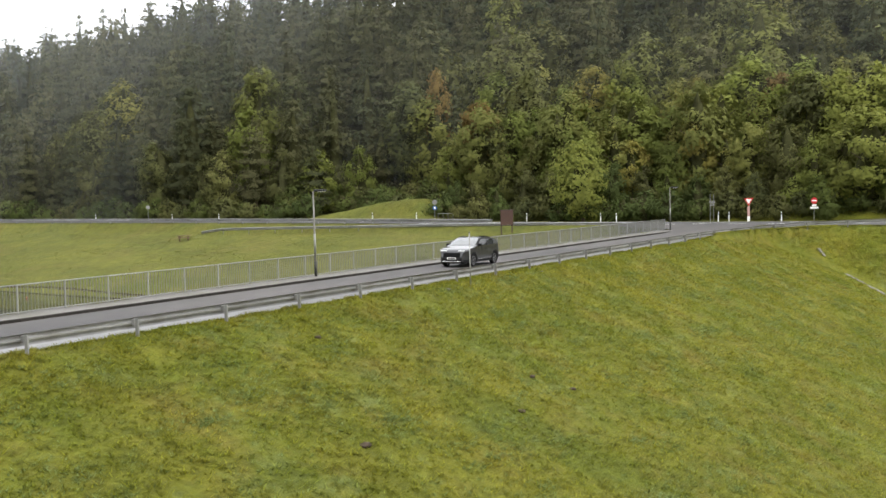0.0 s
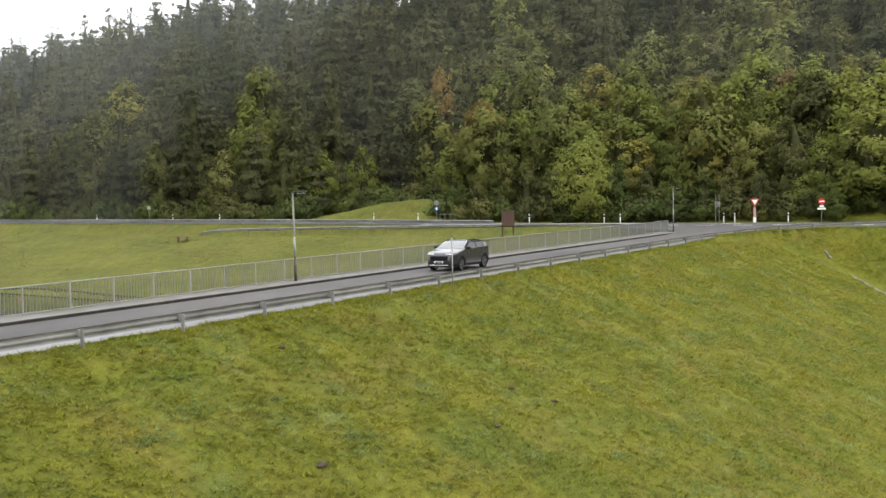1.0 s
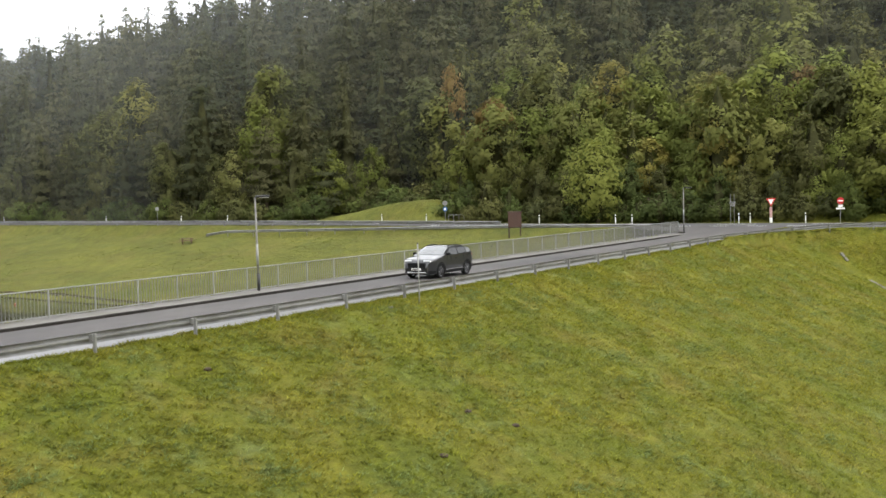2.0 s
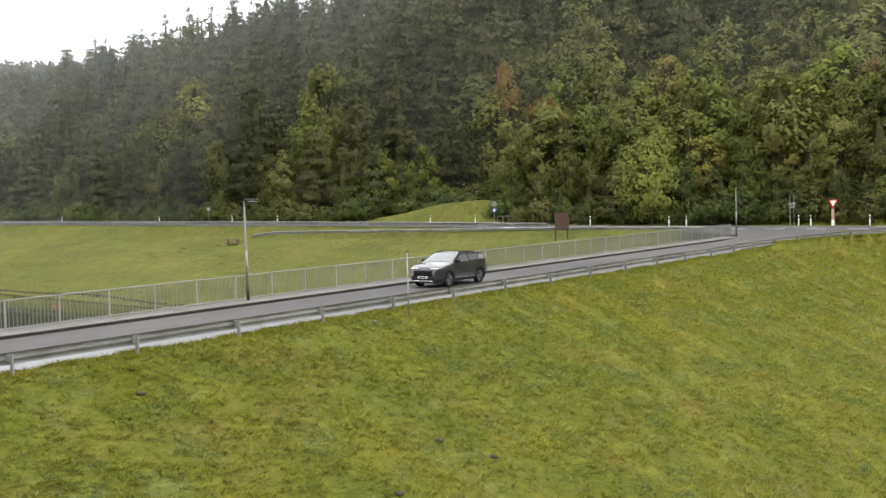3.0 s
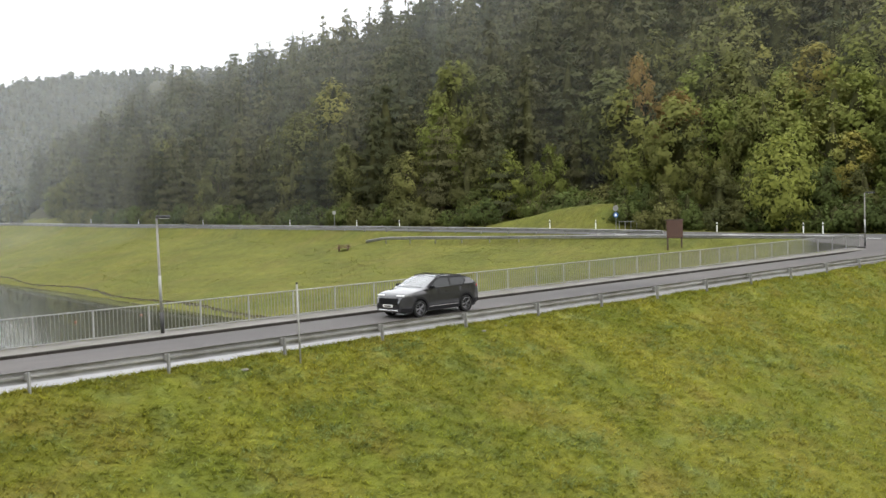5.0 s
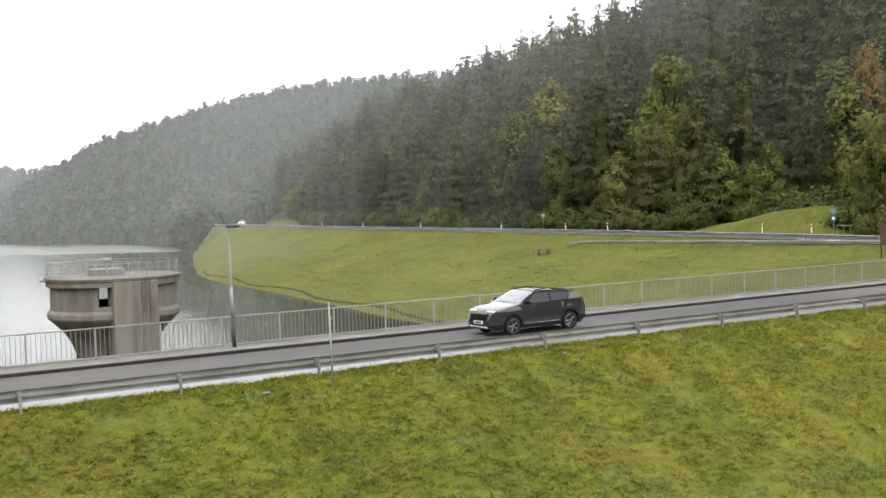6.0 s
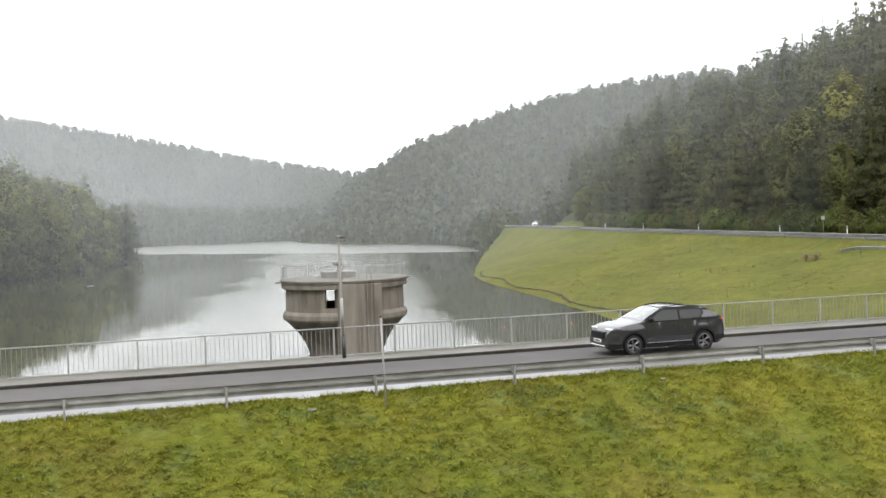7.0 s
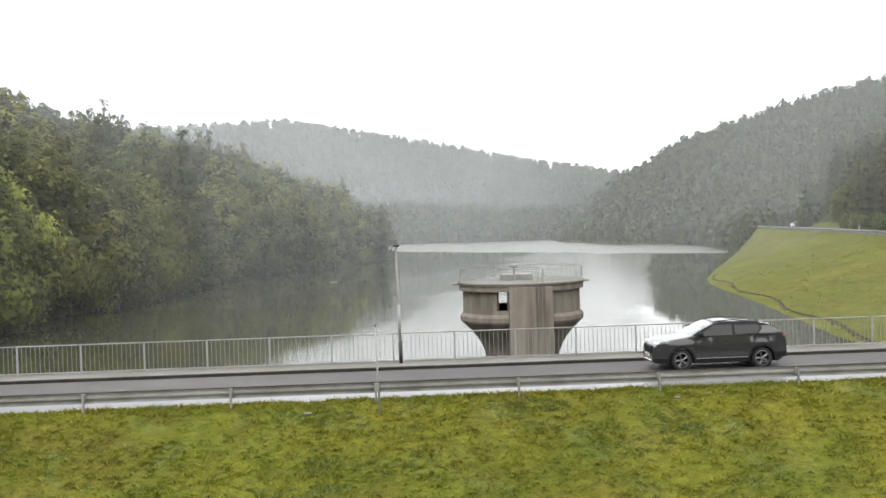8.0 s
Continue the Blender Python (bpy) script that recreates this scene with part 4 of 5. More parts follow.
MODELS = {
    "green": [tree_model("broad", 11 + i, 9.5, 3.0, 3600, 0.205, M_GREEN, 0.2 * i) for i in range(3)],
    "olive": [tree_model("broad", 21 + i, 9.5, 2.8, 3600, 0.205, M_OLIVE, 0.35 * i) for i in range(3)],
    "mixed": [tree_model("broad", 31 + i, 10, 2.9, 3600, 0.205, M_MIXED, 0.3 * i) for i in range(3)],
    "birch": [tree_model("broad", 36 + i, 13, 2.5, 3600, 0.205, M_BIRCH, 0.9) for i in range(2)],
    "yellow": [tree_model("broad", 41, 9.5, 2.5, 3600, 0.205, M_YELLOW, 0.4)],
    "hedge": [tree_model("broad", 71 + i, 9.0, 3.1, 3600, 0.205, M_HEDGE_SHADE) for i in range(2)],
    "rust": [tree_model("broad", 46, 9, 2.5, 3600, 0.205, M_RUST, 0.3)],
    "conifer": [tree_model("conifer", 51 + i, 15, 3.3, 4800, 0.19, M_CONIFER, (0.6, 0.85)[i]) for i in range(2)],
    "spruce": [tree_model("conifer", 55 + i, 17, 3.7, 7000, 0.155, M_CONIFER, 0.8) for i in range(2)],
    "shrub": [tree_model("broad", 61 + i, 3.4, 2.0, 1200, 0.19, (M_HEDGE_SHADE, M_MIXED)[i]) for i in range(2)],
}
LABEL = {
    "green": "leafy green broadleaf tree at the wood's edge",
    "olive": "olive green broadleaf tree on the roadside slope",
    "mixed": "dense mid-green broadleaf tree by the road",
    "birch": "tall slender pale green birch on the slope",
    "yellow": "yellowing autumn tree among greener ones",
    "hedge": "dense dark green broadleaf tree, leaf colour deepened for shade",
    "rust": "small rusty brown autumn tree",
    "conifer": "dark green conifer on the hillside",
    "spruce": "tall pointed dark spruce above the wood",
    "shrub": "low green shrub at the road verge",
}


def plant(kind, x, y, s=1.0, top=None, wide=1.0):
    """One tree; top: the height that its tip reaches."""
    model = random.choice(MODELS[kind])
    if top is not None:
        s = (top - land(x, y)) / model[2]
    plant_tree({"conifer": "conifer_tree", "spruce": "conifer_tree", "birch": "birch_tree", "shrub": "shrub"}.get(kind, "broadleaf_tree"), model, LABEL[kind], x, y, s,
               {"shrub": "verge shrubs"}.get(kind, "trees at the wood's edge"), "shrub" if kind == "shrub" else "tree", wide)


def in_clearing(x, y):
    u = x - road_x(y)
    return 44.5 < y < 70 and u < 17 + 2 * math.sin(y * 0.4) - 0.3 * max(0, y - 62)


def edge_wood():
    # trees that stand out from the rest
    for kind, x, y, top, wide in (("birch", 97.5, 39.8, 26.0, 1.1), ("olive", 95.0, 82.7, 24.0, 0.85), ("green", 91.0, 80.0, 17.5, 0.9), ("mixed", 97.0, 57.2, 20.5, 0.8), ("rust", 96.5, 51.7, 21.7, 0.45),
                                  ("olive", 84.9, 39.9, 15.0, 1.0), ("green", 77.9, 23.9, 9.8, 0.9), ("green", 86.8, 66.3, 10.4, 1.05), ("green", 88.5, 60.5, 11.0, 0.75), ("olive", 81.5, 11.2, 16.3, 0.9), ("olive", 84.5, 29.0, 14.6, 0.95),
                                  ("birch", 98.0, 16.0, 23.5, 1.3), ("birch", 97.0, 9.5, 22.5, 1.2), ("green", 79.5, -7.0, 12.5, 1.25), ("yellow", 88.0, 1.5, 15.5, 0.8), ("green", 86.0, -2.5, 17.0, 0.9)):
        plant(kind, x, y, 1.0, top, wide)
    # a belt of broadleaf trees behind the junction
    y = -16.0
    while y < 45:
        for row, (u0, sc) in enumerate(((9.4, 0.55), (12.5, 0.85), (16.5, 1.1), (21.5, 1.2))):
            yy = y + random.uniform(-1.2, 1.2) + row * 1.1
            if yy > 45:
                continue
            kind = random.choices(("green", "mixed", "olive", "yellow", "rust"), (4.0, 2.5, 5, 0.8, 0.3))[0]
            # front row: more of the leaves darkened for shade
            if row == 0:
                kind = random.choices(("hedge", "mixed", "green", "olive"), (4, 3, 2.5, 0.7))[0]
            plant(kind, road_x(yy) + u0 + random.uniform(-1.2, 1.2), yy, sc * random.uniform(0.8, 1.15))
        y += random.uniform(3.0, 3.9)
    y = 66.0
    while y < 225:
        kind = random.choices(("green", "mixed", "olive", "conifer"), (0.5, 3, 0.6, 7))[0]
        plant(kind, road_x(y) + 10.5 + random.uniform(-1, 1.5), y, random.uniform(0.65, 1.05))
        y += random.uniform(3.8, 5.4)
    # bushes behind the grassy mound
    for _ in range(34):
        yy = random.uniform(47, 71)
        plant("shrub", road_x(yy) + random.uniform(12.5, 19) - 0.22 * max(0, yy - 56), yy, random.uniform(0.75, 1.25))
    # the left shore's front rows
    y = 76.0
    while y < 166:
        for row in (0, 1):
            kind = random.choices(("green", "mixed", "olive", "conifer", "rust"), (2.2, 6, 0.6, 3.0, 0.1))[0]
            plant(kind, left_shore_x(y) - 0.3 - 4.6 * row + random.uniform(-1, 1), y + 2.2 * row, random.uniform(1.2, 1.7) * (1.25 if y < 125 else 1.2))
        y += random.uniform(4.2, 5.6)
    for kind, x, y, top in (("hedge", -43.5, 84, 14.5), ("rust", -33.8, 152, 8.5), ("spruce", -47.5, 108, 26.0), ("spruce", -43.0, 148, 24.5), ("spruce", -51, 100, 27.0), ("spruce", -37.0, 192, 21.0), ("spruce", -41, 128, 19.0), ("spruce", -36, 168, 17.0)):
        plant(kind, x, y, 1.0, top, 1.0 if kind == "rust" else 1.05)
    y = -16.0
    while y < 200:
        if not 45 < y < 64:
            plant("shrub", road_x(y) + (8.6 if y < 12 else 7.6) + random.uniform(-0.6, 0.8), y, random.uniform(0.6, 1.05))
        y += random.uniform(1.9, 3.4)


def join_trees(name, spots, kinds, label, material, inner=INNER):
    """Far woods as one object: spots are (x, y, size, kind index)."""
    if not spots:
        return None
    vs, fs, ns, ts, inn, off = [], [], [], [], [], 0
    for x, y, s, k in spots:
        va, fa, na = kinds[k]
        a = random.uniform(0, 6.283)
        c, d = math.cos(a), math.sin(a)
        sx = s * random.uniform(0.85, 1.15)
        w = np.empty_like(va)
        w[:, 0] = (va[:, 0] * c - va[:, 1] * d) * sx + x
        w[:, 1] = (va[:, 0] * d + va[:, 1] * c) * sx + y
        w[:, 2] = va[:, 2] * s + land(x, y) - 0.3
        vs.append(w)
        q = np.empty_like(na)
        q[:, 0] = na[:, 0] * c - na[:, 1] * d
        q[:, 1] = na[:, 0] * d + na[:, 1] * c
        q[:, 2] = na[:, 2]
        ns.append(q)
        ts.append(np.full(len(va), random.random()))
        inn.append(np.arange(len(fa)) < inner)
        fs.append(fa + off)
        off += len(va)
    me = tri_mesh(name, np.concatenate(vs), np.concatenate(fs), np.concatenate(ns), material, np.concatenate(ts), np.concatenate(inn))
    return tagged(new(name, me), label, "forest", kind="stuff")


def far_crown(seed, tall):
    """A small crown for the far hills: a rough body under loose sprays."""
    rng = np.random.default_rng(seed)
    h, r = 8.0 + 1.5 * tall, 3.2 - 0.6 * tall

    def prof(f):
        return r * (math.sin(math.pi * (0.22 + 0.76 * f)) ** 0.7 if tall < 0.5 else (1 - f ** 1.6) ** 0.8 + 0.03)

    n = 34
    f = rng.random(n) ** 0.8
    a = rng.random(n) * 6.283
    rad = np.array([prof(v) for v in f]) * (0.8 + 0.35 * rng.random(n))
    p = np.stack((rad * np.cos(a), rad * np.sin(a), h * f), 1)
    out = np.stack((np.cos(a), np.sin(a), 0.2 + 1.1 * f), 1)
    return joined([spindle(rng, h, 0.0, prof, 0.72, 5, 3), sprays(rng, p, out, 0.95)])


def woods():
    rng = np.random.default_rng(5)
    con = [conifer_arrays(np.random.default_rng(100 + i), (13.5, 15, 12.5, 14)[i % 4], (3.7, 3.3, 3.9, 3.6)[i % 4], 1200, 0.345, 0.06, (0.55, 0.75, 0.45, 0.6)[i % 4]) for i in range(8)]
    bro = [broadleaf_arrays(np.random.default_rng(120 + i), 13, 3.4, 1500, 0.29, tall=0.25 * (i % 3)) for i in range(6)]
    lb = [far_crown(150 + i, (0, 0.3, 0.7, 0.2)[i]) for i in range(4)]
    conifers, mixed, olive, yellow = [], [], [], []
    for y in np.arange(-20, 330, 5.4):
        for u in np.arange(14, 92, 5.4):
            yy, uu = y + rng.uniform(-1.9, 1.9), u + rng.uniform(-1.9, 1.9)
            if yy < 46 and uu < 23:
                continue
            if uu > min(74, 12 + crest_z(yy) / 0.56):
                continue
            x = road_x(yy) + uu
            if in_clearing(x, yy) or uu < (14 if yy > 62 else 19):
                continue
            # broadleaf low down and near the junction, conifers above and along the lake
            pc = 0.1 + 0.8 * smooth01(26, 36, uu) + 0.6 * smooth01(46, 62, yy) + 0.5 * noise.noise((x * 0.03, yy * 0.03, 7))
            k = int(rng.integers(0, 100))
            s = rng.uniform(0.7, 1.25)
            if rng.random() < pc:
                conifers.append((x, yy, s, k % len(con)))
            else:
                q = rng.random()
                (mixed if q < (0.55 if yy < 50 else 0.9) else olive if q < (0.97 if yy < 50 else 1) else yellow).append((x, yy, s * 0.95, k % len(bro)))
    # left shore
    for y in np.arange(64, 330, 5.3):
        for u in np.arange(-0.5, 47, 5.3):
            yy, x = y + rng.uniform(-1.6, 1.6), left_shore_x(y) - u + rng.uniform(-1.6, 1.6)
            k, s = int(rng.integers(0, 100)), rng.uniform(0.85, 1.25) * (1.28 + 0.25 * smooth01(170, 125, yy) - 0.25 * smooth01(245, 290, yy))
            if yy < 165 and u < 9:
                continue
            if rng.random() < 0.35 + 0.4 * smooth01(8, 24, u):
                conifers.append((x, yy, s, k % len(con)))
            else:
                (mixed if rng.random() < 0.95 else olive).append((x, yy, s, k % len(bro)))
    join_trees("forest_conifers", conifers, con, "dense dark conifers covering the hillsides", M_CONIFERS)
    join_trees("forest_broadleaf", mixed, bro, "mid-green broadleaf woodland between the conifers", M_MIXEDS)
    join_trees("forest_olive", olive, bro, "olive green broadleaf woodland on the slopes", M_OLIVES)
    join_trees("forest_autumn", yellow, bro, "scattered yellowing autumn trees on the hill", M_YELLOWS)
    far_b = []
    for a in np.arange(-34, 44, 0.55):
        for r in np.arange(290, 700, 8.0):
            aa, rr = radians(a + rng.uniform(-0.3, 0.3)), r + rng.uniform(-4, 4)
            x, y = rr * math.sin(aa), rr * math.cos(aa) - 30
            if abs(x - road_x(y)) < 8 or y < 262 or land(x, y) < WATER_Z + 0.15:
                continue
            far_b.append((x, y, rng.uniform(0.65, 1.1), int(rng.integers(0, 4))))
    for y in np.arange(236, 620, 6.5):
        for u in (1.5, 7, 13, 19):
            if abs(shore_x(y) + u - road_x(y)) > 7:
                far_b.append((shore_x(y) + u + rng.uniform(-2, 2), y, rng.uniform(0.75, 1.2), int(rng.integers(0, 4))))
    for a in np.arange(-34, 26, 0.5):
        for r in np.arange(700, 1090, 12):
            aa, rr = radians(a + rng.uniform(-0.4, 0.4)), r + rng.uniform(-7, 7)
            x, y = rr * math.sin(aa), rr * math.cos(aa) - 30
            far_b.append((x, y, rng.uniform(0.8, 1.15), int(rng.integers(0, 4))))
    join_trees("far_woods", far_b, lb, "mixed woods on the far misty hills", M_FARWOOD, 25)


edge_wood()
woods()


# ---- mist over the lake, as pale see-through sheets ----
# haze painted as a faint pale blue veil whose strength changes with height
def veilmat(name, amount, low, high, fade):
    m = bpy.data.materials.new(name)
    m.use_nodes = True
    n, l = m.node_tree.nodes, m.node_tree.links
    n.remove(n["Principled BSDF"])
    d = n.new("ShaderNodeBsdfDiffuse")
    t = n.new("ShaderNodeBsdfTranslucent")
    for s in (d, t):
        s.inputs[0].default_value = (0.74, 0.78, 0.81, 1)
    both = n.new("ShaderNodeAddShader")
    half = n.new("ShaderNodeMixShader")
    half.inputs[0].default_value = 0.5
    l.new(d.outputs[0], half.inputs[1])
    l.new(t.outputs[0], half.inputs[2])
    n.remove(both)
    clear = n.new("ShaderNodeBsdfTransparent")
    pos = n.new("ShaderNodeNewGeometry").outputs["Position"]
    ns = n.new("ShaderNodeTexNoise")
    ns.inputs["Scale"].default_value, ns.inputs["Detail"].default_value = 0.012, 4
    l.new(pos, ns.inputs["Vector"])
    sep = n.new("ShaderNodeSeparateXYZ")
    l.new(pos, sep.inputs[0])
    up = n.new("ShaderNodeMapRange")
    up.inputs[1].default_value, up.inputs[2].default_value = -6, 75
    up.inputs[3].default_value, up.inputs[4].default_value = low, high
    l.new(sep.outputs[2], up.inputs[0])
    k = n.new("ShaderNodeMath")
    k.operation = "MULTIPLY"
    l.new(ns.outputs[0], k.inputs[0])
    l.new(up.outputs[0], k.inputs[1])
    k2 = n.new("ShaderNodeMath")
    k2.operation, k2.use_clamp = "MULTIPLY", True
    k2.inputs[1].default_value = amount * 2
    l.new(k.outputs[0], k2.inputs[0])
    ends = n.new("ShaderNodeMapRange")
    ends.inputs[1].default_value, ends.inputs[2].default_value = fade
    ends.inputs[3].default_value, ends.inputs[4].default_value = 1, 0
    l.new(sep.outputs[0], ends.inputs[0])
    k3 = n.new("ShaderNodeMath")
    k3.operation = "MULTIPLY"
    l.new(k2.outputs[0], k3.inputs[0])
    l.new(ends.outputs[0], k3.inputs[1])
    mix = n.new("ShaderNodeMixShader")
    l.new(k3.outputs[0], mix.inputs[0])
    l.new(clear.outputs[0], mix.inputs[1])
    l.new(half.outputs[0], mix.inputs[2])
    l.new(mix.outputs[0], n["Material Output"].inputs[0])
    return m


def mist(y, x0, x1, amount, low=1.0, high=1.0, h=130, bow=0.0, fade=(900, 1000)):
    verts, faces = [], []
    n = 24
    for i in range(n + 1):
        x = x0 + (x1 - x0) * i / n
        yy = y + 6 * math.sin(i * 0.9) - bow * (x / 100) ** 2
        verts += [(x, yy, WATER_Z + 0.02), (x, yy, h)]
    for i in range(n):
        faces.append((2 * i, 2 * i + 2, 2 * i + 3, 2 * i + 1))
    ob = new("mist", mesh_of("mist", verts, faces, veilmat("thin mist", amount, low, high, fade), True))
    tagged(ob, "pale see-through sheet painting haze over the valley", "mist", kind="structure")


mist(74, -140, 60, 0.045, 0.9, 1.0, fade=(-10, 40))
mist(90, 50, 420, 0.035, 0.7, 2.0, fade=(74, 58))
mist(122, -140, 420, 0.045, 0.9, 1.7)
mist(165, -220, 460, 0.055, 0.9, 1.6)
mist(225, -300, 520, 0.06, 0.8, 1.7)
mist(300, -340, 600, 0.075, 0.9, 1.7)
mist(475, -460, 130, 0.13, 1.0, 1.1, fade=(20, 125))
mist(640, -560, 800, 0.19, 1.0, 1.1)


# added pale veil along the road that lightens the hillside's darkest tones
def road_veil(y0, y1, off, amount):
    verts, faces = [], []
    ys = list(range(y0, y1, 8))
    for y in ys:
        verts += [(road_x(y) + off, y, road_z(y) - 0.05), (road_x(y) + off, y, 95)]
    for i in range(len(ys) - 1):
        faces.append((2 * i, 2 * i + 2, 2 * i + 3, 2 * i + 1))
    ob = new("mist", mesh_of("mist", verts, faces, veilmat("pale tone-lifting veil", amount, 0.7, 1.5, (900, 1000)), True))
    tagged(ob, "pale sheet added before the hillside to lift its dark tones", "mist", kind="structure")


road_veil(-90, 92, 19.0, 0.03)


# ---- car ----
def paint(name, c, rough=0.25):
    m = mat(name, c, tuple(v * 1.15 for v in c), 3, rough, 0, metal=0.1)
    p = m.node_tree.nodes["Principled BSDF"]
    p.inputs["Coat Weight"].default_value, p.inputs["Coat Roughness"].default_value = 1.0, 0.03
    p.inputs["Coat IOR"].default_value = 1.52
    return m


M_PAINT = paint("dark grey metallic paint", (0.011, 0.011, 0.014), 0.3)
M_WHITEPAINT = paint("white car paint", (0.75, 0.75, 0.76))
M_TRIM = mat("matt black trim", (0.008, 0.008, 0.009), (0.014, 0.014, 0.015), 8, 0.6, 0.05, spec=0.15)
M_GLASS = mat("tinted window glass", (0.012, 0.014, 0.015), (0.018, 0.02, 0.021), 2, 0.03, 0)
gp = M_GLASS.node_tree.nodes["Principled BSDF"]
gp.inputs["Transmission Weight"].default_value, gp.inputs["IOR"].default_value, gp.inputs["Coat Weight"].default_value = 0.0, 1.4, 0.0
M_SCREEN = mat("windscreen glass", (0.06, 0.065, 0.07), (0.08, 0.085, 0.09), 2, 0.03, 0)
sp = M_SCREEN.node_tree.nodes["Principled BSDF"]
sp.inputs["IOR"].default_value, sp.inputs["Coat Weight"].default_value = 1.8, 1.0
M_TYRE = mat("tyre rubber", (0.012, 0.012, 0.012), (0.02, 0.02, 0.02), 12, 0.85, 0.2, spec=0.15)
M_ALLOY = mat("grey alloy", (0.14, 0.14, 0.145), (0.2, 0.2, 0.21), 8, 0.35, 0, metal=0.8)
M_CHROME = mat("bright trim", (0.6, 0.6, 0.6), (0.7, 0.7, 0.7), 8, 0.2, 0, metal=0.9)
M_TAIL = mat("red tail lamp", (0.4, 0.01, 0.015), (0.5, 0.02, 0.02), 6, 0.15, 0)
M_HEAD = mat("clear headlamp", (0.4, 0.42, 0.45), (0.5, 0.52, 0.54), 10, 0.08, 0)
hp = M_HEAD.node_tree.nodes["Principled BSDF"]
hp.inputs["Emission Color"].default_value, hp.inputs["Emission Strength"].default_value = (1, 0.97, 0.92, 1), 0.25

TOPX = (0.0, 0.02, 0.06, 0.14, 0.26, 0.4, 0.55, 0.8, 1.3, 1.8, 2.15, 2.4, 2.7, 3.15, 3.3, 3.7, 4.05, 4.2, 4.3, 4.35)
TOPZ = (0.62, 0.95, 1.08, 1.13, 1.21, 1.31, 1.4, 1.465, 1.53, 1.55, 1.535, 1.49, 1.35, 1.12, 1.085, 1.035, 0.965, 0.89, 0.76, 0.5)
AXLES = (0.85, 3.46)
BELT = 1.06


def car_top(x):
    return interp(x, TOPX, TOPZ)


def car_low(x):
    z = 0.23 + 0.12 * smooth01(0.35, 0.0, x) + 0.06 * smooth01(4.0, 4.35, x)
    for a in AXLES:
        d = abs(x - a)
        if d < 0.405:
            z = max(z, 0.335 + math.sqrt(0.405 ** 2 - d * d) * 0.98)
    return z


def car_half(x, z):
    w = 0.895
    w -= 0.24 * smooth01(3.75, 4.36, x) ** 1.6 + 0.16 * smooth01(0.45, 0.0, x) ** 1.4
    w -= 0.05 * smooth01(0.55, 0.2, z)
    w -= 0.02 * math.sin(max(0, min(1, (z - 0.45) / 0.35)) * math.pi)
    if z > BELT:
        w -= (z - BELT) * 0.4
    elif z > 0.8:
        w -= 0.03 * ((z - 0.8) / 0.2) ** 2
    for a in AXLES:
        w += 0.02 * math.exp(-((x - a) / 0.42) ** 2) * smooth01(1.0, 0.6, z)
    return w


def car_loft():
    xs = sorted(set([round(v, 3) for v in np.linspace(0, 4.35, 60)] + [round(a + s * v, 3) for a in AXLES for s in (-1, 1) for v in (0.41, 0.404, 0.39, 0.36, 0.3, 0.2)] + [0.012, 0.05, 4.3, 4.34]))
    rings = []
    for x in xs:
        zl, zt = car_low(x), car_top(x)
        edge = zt - (0.05 if zt > 1.2 else 0.035)
        zl = min(zl, edge - 0.05)
        zs = [zl + (edge - zl) * f for f in (0, 0.12, 0.25, 0.4, 0.55, 0.7, 0.82, 0.92, 1.0)]
        ring = [(x, 0, zl + 0.02), (x, car_half(x, zl) - 0.12, zl + 0.01)] + [(x, car_half(x, z), z) for z in zs]
        w = car_half(x, edge)
        ring += [(x, w * f, zt - (zt - edge) * (f ** 4)) for f in (0.93, 0.8, 0.5, 0.0)]
        rings.append(ring)
    return xs, rings


